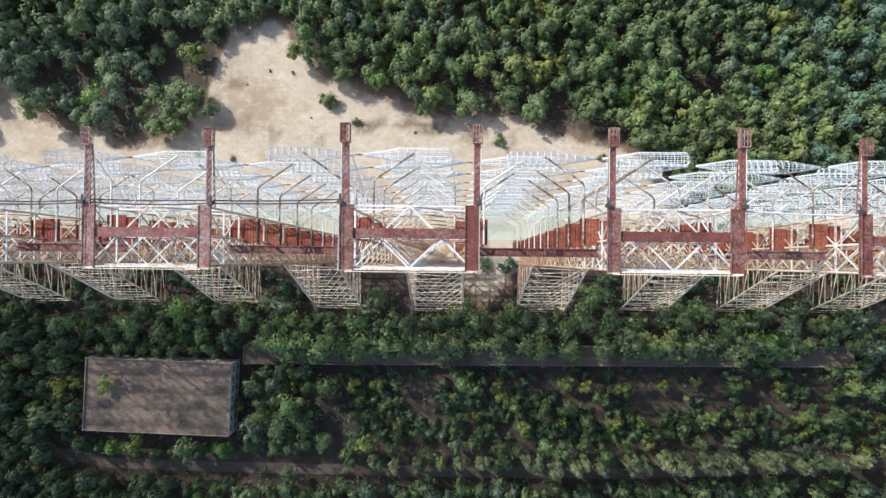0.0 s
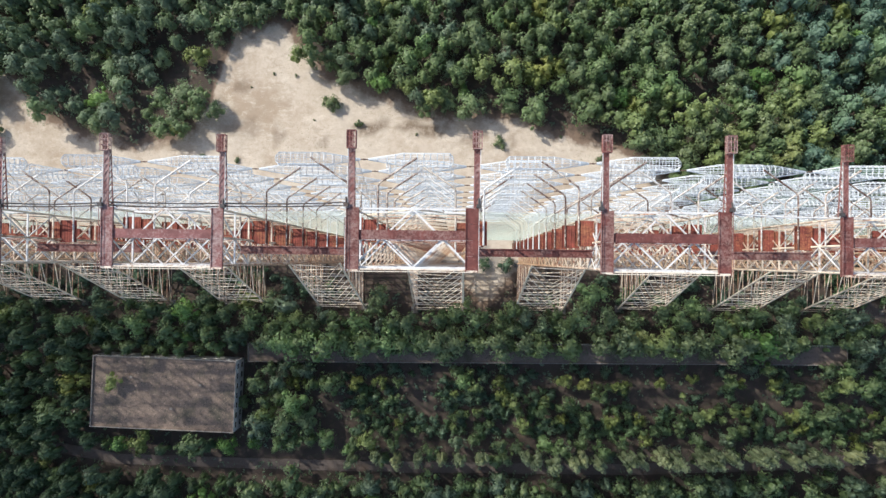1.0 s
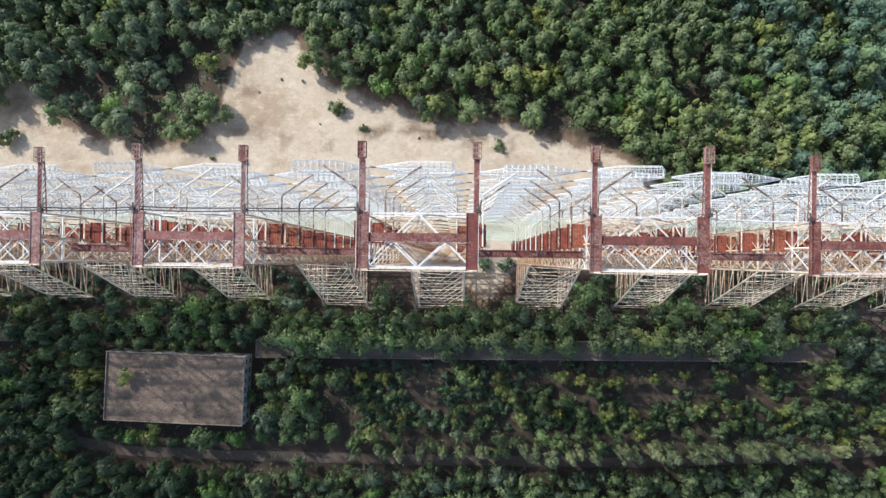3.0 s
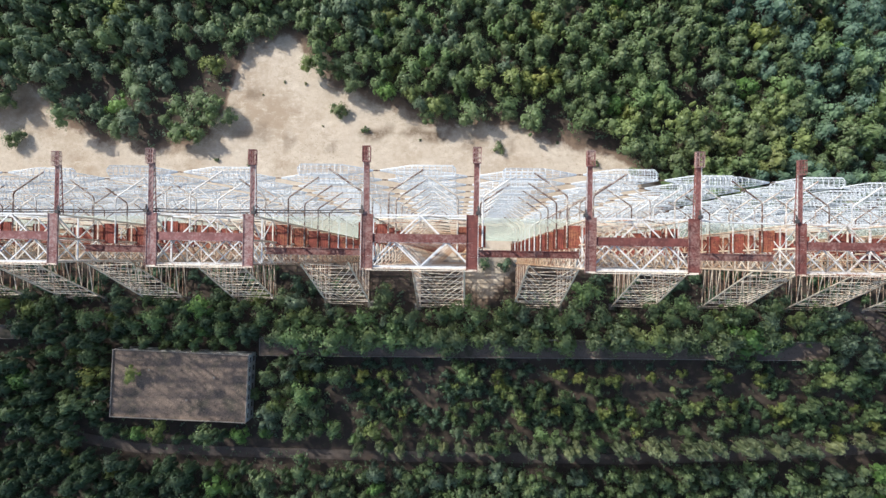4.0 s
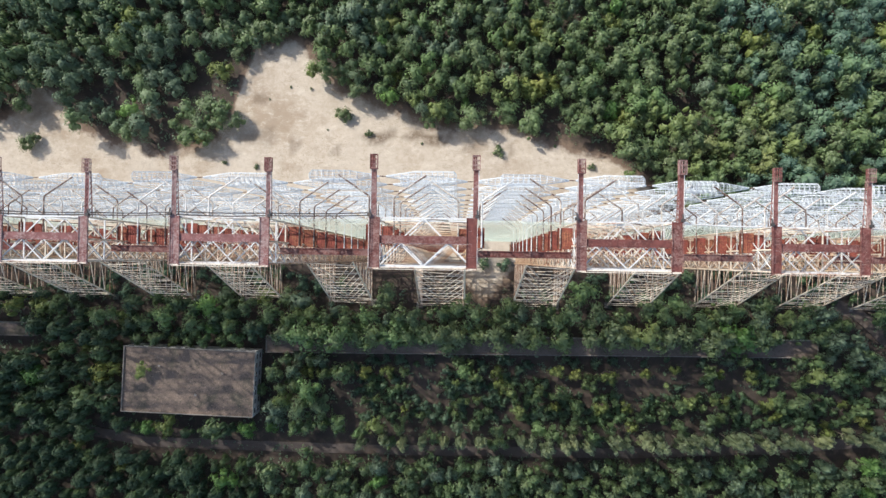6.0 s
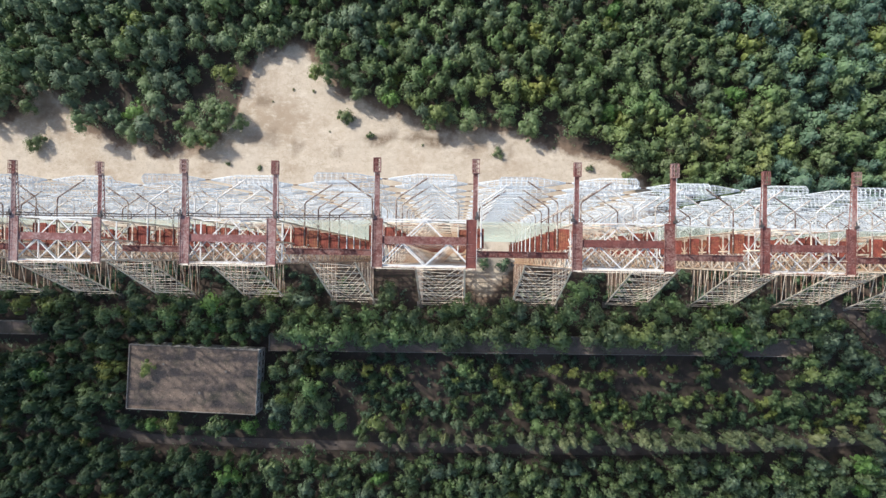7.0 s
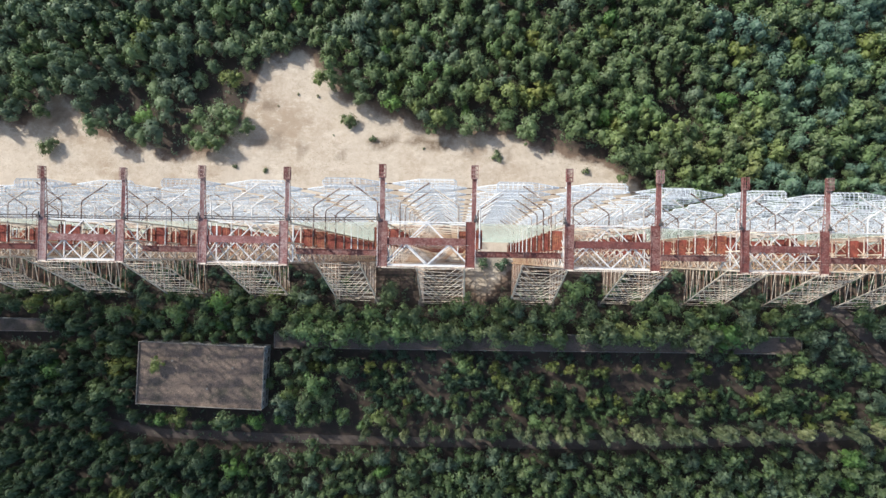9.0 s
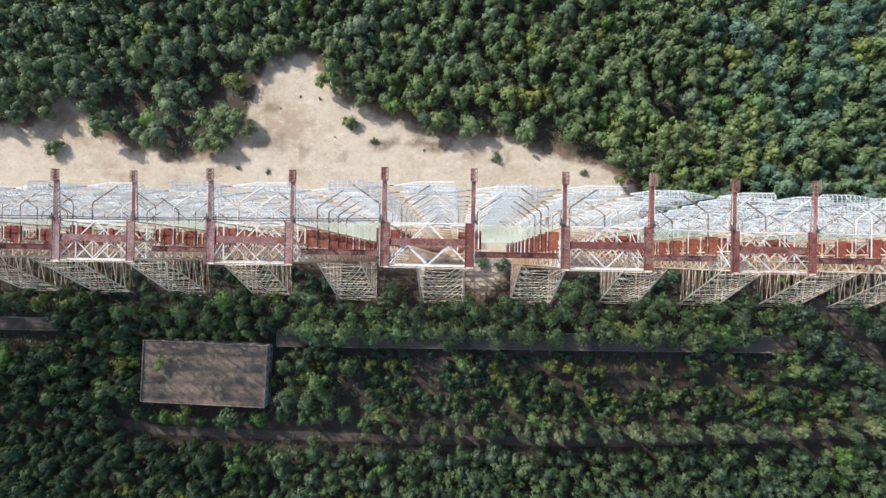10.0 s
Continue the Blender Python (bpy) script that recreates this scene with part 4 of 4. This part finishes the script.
MIDDLE_TREES = [(-44.5, 79.0, 4.1), (-47.1, 73.0, 3.5), (-46.1, 67.2, 4.3), (-49.7, 63.9, 3.1), (-44.7, 62.5, 3.3), (-38.0, 70.0, 3.7), (-35.4, 75.4, 3.7),
                (-32.6, 72.4, 4.1), (-32.5, 67.7, 3.3), (-28.0, 69.9, 3.3), (-36.1, 64.6, 3.0), (-30.6, 63.3, 3.5), (-35.1, 60.6, 3.0), (-35.1, 57.0, 3.3),
                (-28.2, 78.2, 3.3), (-26.9, 57.0, 3.0), (-25.2, 60.1, 3.1), (-17.2, 70.2, 4.1), (-16.2, 63.0, 4.1), (-21.7, 66.5, 3.3), (-15.5, 75.1, 3.3),
                (-10.0, 70.3, 4.1), (-5.4, 66.3, 3.3), (-8.0, 60.0, 3.7), (-11.6, 55.8, 3.0), (-13.7, 79.3, 3.3), (-3.8, 78.5, 3.7), (-7.7, 76.2, 3.3)]
MIDDLE_EAST_TREES = [(3.5, 69.5, 4.4), (5.4, 65.3, 3.7), (1.9, 60.4, 3.7), (9.3, 67.7, 3.3), (10.7, 74.1, 3.3), (16.3, 58.4, 4.1), (11.8, 54.8, 2.8), (19.7, 67.5, 3.7),
                     (25.1, 69.3, 3.7), (28.6, 73.3, 3.7), (34.0, 71.2, 4.1), (32.3, 64.4, 3.3), (36.7, 75.6, 3.7), (36.0, 57.2, 3.7), (30.3, 54.4, 3.3), (34.7, 50.0, 3.3),
                     (2.5, 75.8, 3.3), (8.8, 79.5, 3.7), (16.0, 80.1, 3.7), (-0.8, 56.8, 3.3), (25.2, 64.3, 3.3), (39.6, 53.6, 3.3)]
SAND_TREES = [(-9.0, 50.0, 3.7), (-5.7, 52.1, 3.7), (-10.8, 47.7, 3.1), (-4.3, 49.7, 3.1), (4.0, 48.3, 4.4), (1.3, 46.2, 2.9), (14.1, 51.2, 4.0), (15.5, 48.2, 3.1),
              (23.4, 48.3, 4.4), (22.2, 44.6, 3.4)]
EAST_TREES = [(44.7, 73.5, 4.4), (58.1, 79.0, 4.1), (41.2, 67.2, 3.3), (57.3, 70.9, 4.8), (61.2, 67.0, 4.1), (54.7, 63.7, 4.1), (41.3, 59.1, 4.1), (52.1, 58.8, 3.3),
              (47.8, 44.8, 4.4), (58.4, 48.5, 3.1), (66.4, 52.2, 3.7), (68.0, 71.9, 4.4), (72.3, 80.1, 4.1), (68.9, 66.2, 3.3), (78.6, 72.0, 4.4), (77.7, 79.2, 3.7),
              (79.6, 64.9, 4.1), (72.5, 61.2, 3.3), (84.5, 57.4, 3.3), (81.5, 53.8, 3.7), (87.5, 71.2, 3.7), (92.9, 64.1, 3.3), (85.8, 64.0, 3.7)]
FAR_EAST_TREES = [(106.1, 69.6, 4.4), (100.9, 57.9, 4.1), (101.8, 64.2, 3.3), (108.9, 61.6, 4.1), (117.7, 65.3, 4.4), (121.1, 74.3, 4.1), (126.4, 73.9, 3.7),
                  (130.0, 65.4, 4.4), (129.0, 81.5, 4.1), (124.8, 60.9, 4.1), (110.5, 76.8, 3.3), (105.4, 50.8, 3.7), (114.3, 42.9, 3.7), (117.8, 49.2, 4.6),
                  (112.5, 52.7, 3.7), (126.6, 52.8, 4.6), (121.4, 42.1, 4.4), (128.4, 42.2, 4.4), (119.7, 34.9, 4.1), (103.4, 79.5, 4.1), (85.7, 80.2, 3.7),
                  (122.8, 82.3, 3.7)]
EAST_OLIVE = [(68.3, 45.9, 4.4), (63.9, 40.5, 4.1), (73.6, 47.8, 4.1), (78.9, 45.7, 4.4), (79.9, 39.8, 4.4), (71.9, 38.8, 4.4), (68.4, 34.3, 4.1), (76.4, 32.6, 3.7),
              (86.0, 45.8, 4.4), (93.1, 47.6, 4.4), (100.1, 48.6, 3.7), (90.5, 41.3, 4.4), (98.4, 42.3, 4.4), (86.1, 39.5, 3.7), (89.7, 32.7, 4.1),
              (98.5, 32.9, 4.1), (107.3, 40.1, 4.1), (109.1, 34.4, 3.7), (59.5, 33.2, 2.8), (56.0, 30.2, 2.4), (81.7, 33.5, 3.7)]
YELLOW_NORTH = [(-81.5, 63.2, 3.7), (-114.7, 76.5, 3.0), (-23.7, 80.1, 3.3), (-22.1, 62.0, 2.4), (15.2, 72.3, 3.3), (20.8, 58.8, 3.5), (26.1, 59.8, 3.9),
                (29.7, 60.4, 2.8), (23.5, 55.8, 3.1), (23.2, 78.2, 3.3), (48.2, 80.7, 4.1), (94.6, 74.0, 4.3), (99.0, 75.8, 2.8), (114.9, 78.3, 3.5),
                (-88.3, 40.9, 2.2)]
FRESH_NORTH = [(-112.3, 50.1, 3.9), (-24.2, 54.4, 3.3), (48.6, 51.9, 3.9), (90.3, 56.9, 3.5), (1.1, 53.6, 2.4), (-130.4, 80.6, 2.6)]
REAR_TREES = [(32.0, -19.8, 5.1), (-31.2, -18.3, 5), (4.9, -17.6, 5.6), (-52.6, -49.8, 5.1), (-38.4, -36.9, 4.8), (-61.0, -36.7, 3.8), (-58.1, -46.3, 3.6),
              (123.3, -35.1, 4.4), (117.2, -35.0, 4.4), (-6.1, -17.0, 4.8), (45.1, -17.4, 5.1), (67.2, -16.6, 4), (-20.2, -17.9, 3.7), (-48.3, -17.7, 4),
              (-62.4, -17.6, 5.1), (-75.5, -22.5, 4.4), (-88.5, -21.4, 4.8), (-103.6, -21.3, 4.4), (-118.6, -19.2, 5.1), (-65.6, -43.7, 2.6), (-54.5, -41.8, 3.2),
              (111.1, -44.0, 4), (82.1, -35.3, 2.9), (1.8, -35.7, 3.3)]
YOUNG = [(-23.4, -36.5, 2.9), (12.8, -36.7, 2.6), (49.9, -37.0, 3.1), (32.9, -35.4, 3), (62.0, -36.1, 2), (38.9, -36.4, 2.7), (-49.5, -36.8, 3.4), (-31.4, -36.9, 2.8), (-50.1, -46.3, 3.3), (62.5, -35.9, 1.9), (72.1, -34.7, 2.2), (86.6, -35.8, 2), (96.6, -35.9, 3.2)]
FRESH = [(91.0, -23.3, 6.0)]
ROWTREES = [(-31.1, -58.5), (-24.0, -58.1), (-17.5, -58.6), (-11.5, -58.2), (-4.5, -58.2), (1.1, -58.2), (7.6, -58.3), (20.7, -57.4), (23.7, -57.9), (28.7, -58.5),
            (34.7, -58.5), (37.7, -57.5), (41.7, -58.1), (50.8, -57.1), (54.8, -57.7), (60.8, -56.7), (64.8, -57.2), (71.9, -56.8), (75.9, -56.8), (79.9, -55.8),
            (87.9, -55.9), (92.0, -55.9), (98.0, -56.0), (106.0, -56.0), (111.0, -57.1), (118.1, -56.1), (126.1, -54.2), (133.1, -55.2), (142.2, -54.3)]
LONE = [(-147.0, 39.3, 3.8), (-40.7, 49.5, 3), (-31.7, 43.4, 1.4), (12.4, 38.1, 2.3), (-81.0, 32.8, 1), (-70.0, 31.7, 1), (43.5, 32.8, 1.3), (8.1, -0.1, 2.3), (14.7, -0.3, 2.8),
        (-76.3, -7.5, 3.2), (-48.2, -7.7, 2.2), (67.2, -8.5, 3.2), (-105.5, -7.2, 3.4), (-133.6, -7.0, 3.6), (94.4, -8.7, 3.3), (122.5, -9.0, 3.4),
        (-58.7, 59.0, 0.5), (-51.7, 58.3, 0.6), (-65.8, 54.7, 0.4), (-13.7, 40.3, 0.5), (31.5, 39.9, 0.6), (-45.8, 44.5, 0.4)]
pick = random.Random(11)
NORTH = ((SPIT_PINES, ("pine_tree",)), (NORTH_WEST_PINES, ("pine_tree", "pine_tree", "aspen_tree")), (SPIT_CLUMP, ("birch_tree", "aspen_tree")),
         (TONGUE_TREES, ("aspen_tree", "pine_tree", "birch_tree")), (MIDDLE_TREES, ("aspen_tree", "pine_tree", "birch_tree")),
         (MIDDLE_EAST_TREES, ("aspen_tree", "birch_tree")), (SAND_TREES, ("aspen_tree", "birch_tree")), (EAST_TREES, ("aspen_tree", "birch_tree")),
         (FAR_EAST_TREES, ("alder_tree", "alder_tree", "aspen_tree")), (EAST_OLIVE, ("birch_tree", "lime_tree")),
         (YELLOW_NORTH, ("yellowing_tree",)), (FRESH_NORTH, ("maple_tree",)))
for row, kinds in NORTH:
    for x, y, r in row:
        claim(x, y, r, pick.choice(kinds))
for x, y, r in REAR_TREES:
    claim(x, y, 0.88 * r, pick.choice(("birch_tree", "aspen_tree", "birch_tree")))
for x, y, r in YOUNG:
    claim(x, y, 0.86 * r, "yellowing_tree")
for x, y, r in ((-24.1, -10.1, 3.9), (40.7, -9.3, 4.9), (-103.2, -36.4, 3.0), (-106.6, -26.9, 2.5), (-100.6, -26.7, 2.7), (-95.6, -27.2, 2.3), (-90.1, -26.9, 2.6), (-84.5, -27.1, 2.5), (-79.0, -27.2, 2.4), (-73.5, -27.0, 2.7)):
    claim(x, y, r, "yellowing_tree" if r == 3.0 else pick.choice(("birch_tree", "aspen_tree")))
for x, y, r in FRESH:
    claim(x, y, r, "maple_tree")
x = -62.0
while x < 97:          # trees against the long building, hanging over its roof
    x += pick.uniform(4.0, 7.0) if x < 8 else pick.uniform(4.5, 10.0)
    claim(x, -25.2 + 0.008 * (x + 64) + pick.uniform(0.0, 1.0), pick.uniform(4.2, 5.8), pick.choice(("birch_tree", "aspen_tree", "lime_tree")))
for a, b in ((-150, -44), (42, 140)):          # bushes grown up between the masts' feet
    x = a
    while x < b:
        x += pick.uniform(2.5, 5.5)
        claim(x, pick.uniform(-12.0, -2.0), pick.uniform(1.6, 3.2), "shrub")
for x, y in ROWTREES:
    claim(x, y, pick.uniform(1.75, 2.1) if x < 15 else pick.uniform(2.1, 2.8), "poplar_tree")
for x, y, r in LONE:
    claim(x, y, r, "bush" if y > 20 else "shrub")
for _ in range(30000):
    x, y = pick.uniform(-179, 160), pick.uniform(-93, 107)
    r = pick.choice((2.4, 3.0, 3.5, 4.0, 4.6, 5.4)) * pick.uniform(0.9, 1.1) if y > 20 else pick.uniform(2.1, 4.4)
    if blocked(x, y, r):
        continue
    if -24.4 < y < -13:
        r = pick.uniform(2.8, 5.0)
    if y > 20:
        if free(x, y, r, 0.58):
            k = pick.random()
            dark = 0.62 if x < -60 else 0.34 if x < 40 else 0.06
            claim(x, y, r, "pine_tree" if k < dark else "alder_tree" if x > 85 and k < 0.5 else "aspen_tree" if k < 0.74 else "birch_tree" if k < 0.96 else "yellowing_tree" if k < 0.985 else "maple_tree")
    else:
        young = -53 < y < -31 and -36 < x < 137
        gap = noise.noise((x * 0.06, y * 0.09, 5))
        if young and (gap > 0.27 or (y > (-43.5 if x > 45 else -39) and pick.random() < 0.85)):
            continue
        if young:
            r = pick.uniform(1.2, 2.6)
        if free(x, y, r, 0.50 if young else 0.62):
            k = pick.random()
            if young:
                kind = "shrub" if k < 0.72 else "birch_tree" if k < 0.93 else "yellowing_tree"
            else:
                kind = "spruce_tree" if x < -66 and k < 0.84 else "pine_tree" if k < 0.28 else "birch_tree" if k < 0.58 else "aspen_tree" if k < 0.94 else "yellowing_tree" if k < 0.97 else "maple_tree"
            claim(x, y, r, kind)

count, rest = {}, {}
planted.sort(key=lambda p: abs(p[1] - 8) + 0.25 * abs(p[0]))
for x, y, r, kind in planted:
    mat, rad, top, base, cl, lv, lf, nar, dr, label, cat = KINDS[kind]
    count[kind] = count.get(kind, 0) + 1
    s = r / rad
    tall = s ** -0.45 * pick.uniform(0.78, 1.25) if kind not in ("shrub", "bush") else pick.uniform(0.85, 1.1)
    turn, var = pick.uniform(0, 360), pick.randrange(6)
    z = height_at(x, y)
    if kind == "poplar_tree":
        tall *= 1.25
    if -14.5 < y < 0 and kind not in ("shrub", "bush"):
        tall = 0.62          # broad low trees in the gaps between the masts
    if -8 < x < 34 and 36 < y < 54:
        tall *= 0.6          # young trees standing out on the sand
    elif -128 < x < -60 and 30 < y < 66 or -92 < x < -52 and y < 82 and y > 60:
        tall *= 0.72          # low wood on the spit between the sand patches
    elif y > 20 and kind not in ("shrub", "bush"):
        tall *= 1.08
    if r == 3.0 and kind == "yellowing_tree" and -110 < x < -100:
        z, tall = 8.62, 0.6          # rooted in the grit on the flat roof
    if count[kind] <= 190:
        root = thing(kind, label, cat, kind.replace("_", " ") + "s of the wood" if kind not in ("shrub", "bush") else "shrubs", at=(x, y, z))
        root.rotation_euler.z = radians(turn)
        root.scale = (s, s, s * tall)
        put("trunk", SHAPES[kind][var][2], root)
        put("crown", SHAPES[kind][var][1], root)
    else:
        c, sn = math.cos(radians(turn)), math.sin(radians(turn))
        arr = SHAPES[kind][var][0] * [s, s, s * tall]
        rest.setdefault(kind, []).append(np.stack([arr[:, 0] * c - arr[:, 1] * sn + x, arr[:, 0] * sn + arr[:, 1] * c + y, arr[:, 2] + z], 1))
for kind, arrs in rest.items():
    ob = new("woodland", blades("woodland", np.concatenate(arrs), KINDS[kind][0]))
    tagged(ob, "closed canopy of " + KINDS[kind][10] + " wood around the antenna", "woodland", kind="stuff")


# ---------- herbs and saplings on the woodland floor ----------
def undergrowth():
    r = np.random.RandomState(23)
    out = []
    while len(out) < 5200:
        x, y = r.uniform(-175, 155), r.uniform(-88, 100)
        if sandy(x, y) > 0.25 or (-9 < y < 22 and abs(x) < 60):
            continue
        if (-112 < x < -67 and -50 < y < -25.5) or (-28.5 < y < -21 and (-67 < x < 117 or x < -138.5)) or abs(y + 60) < 2.2:
            continue
        if -55 < y < -28 and noise.noise((x * 0.09, y * 0.12, 8)) > 0.30:
            continue
        k = 5
        z = height_at(x, y)
        size = r.uniform(0.25, 0.6)
        p = np.stack([x + r.normal(0, 0.45, k), y + r.normal(0, 0.45, k), z + r.uniform(0.15, 0.7, k)], 1)
        a = r.normal(size=(k, 3)) * [1, 1, 0.35]
        a /= np.linalg.norm(a, axis=1, keepdims=True)
        b = np.cross(a, [0, 0, 1.0]) + r.normal(size=(k, 3)) * 0.2
        out.append(np.stack([p - a * size, p - b * size * 0.5, p + a * size, p + b * size * 0.5], 1).reshape(-1, 3))
    tagged(new("undergrowth", blades("undergrowth", np.concatenate(out), LEAF_PINE)), "low dark green herbs and saplings on the woodland floor", "undergrowth", kind="stuff")


undergrowth()


def outer_wood():
    """The wood goes on past the antenna's surroundings."""
    r = np.random.RandomState(31)
    arrs = [crown_arrays(900 + v, 5.0, 13.0, 1.0, 14, 6, 1.3) for v in range(3)]
    out = []
    for _ in range(640):
        x, y = r.uniform(-290, 250), r.uniform(-170, 190)
        if -182 < x < 163 and -96 < y < 110 or -24 < y < 40:
            continue
        t, s = r.rand() * 6.28, r.uniform(0.8, 1.25)
        v = arrs[r.randint(3)] * s
        out.append(np.stack([v[:, 0] * math.cos(t) - v[:, 1] * math.sin(t) + x, v[:, 0] * math.sin(t) + v[:, 1] * math.cos(t) + y, v[:, 2]], 1))
    tagged(new("woodland", blades("woodland", np.concatenate(out), LEAF_ASPEN)), "mixed green wood stretching away from the antenna", "woodland", kind="stuff")


outer_wood()
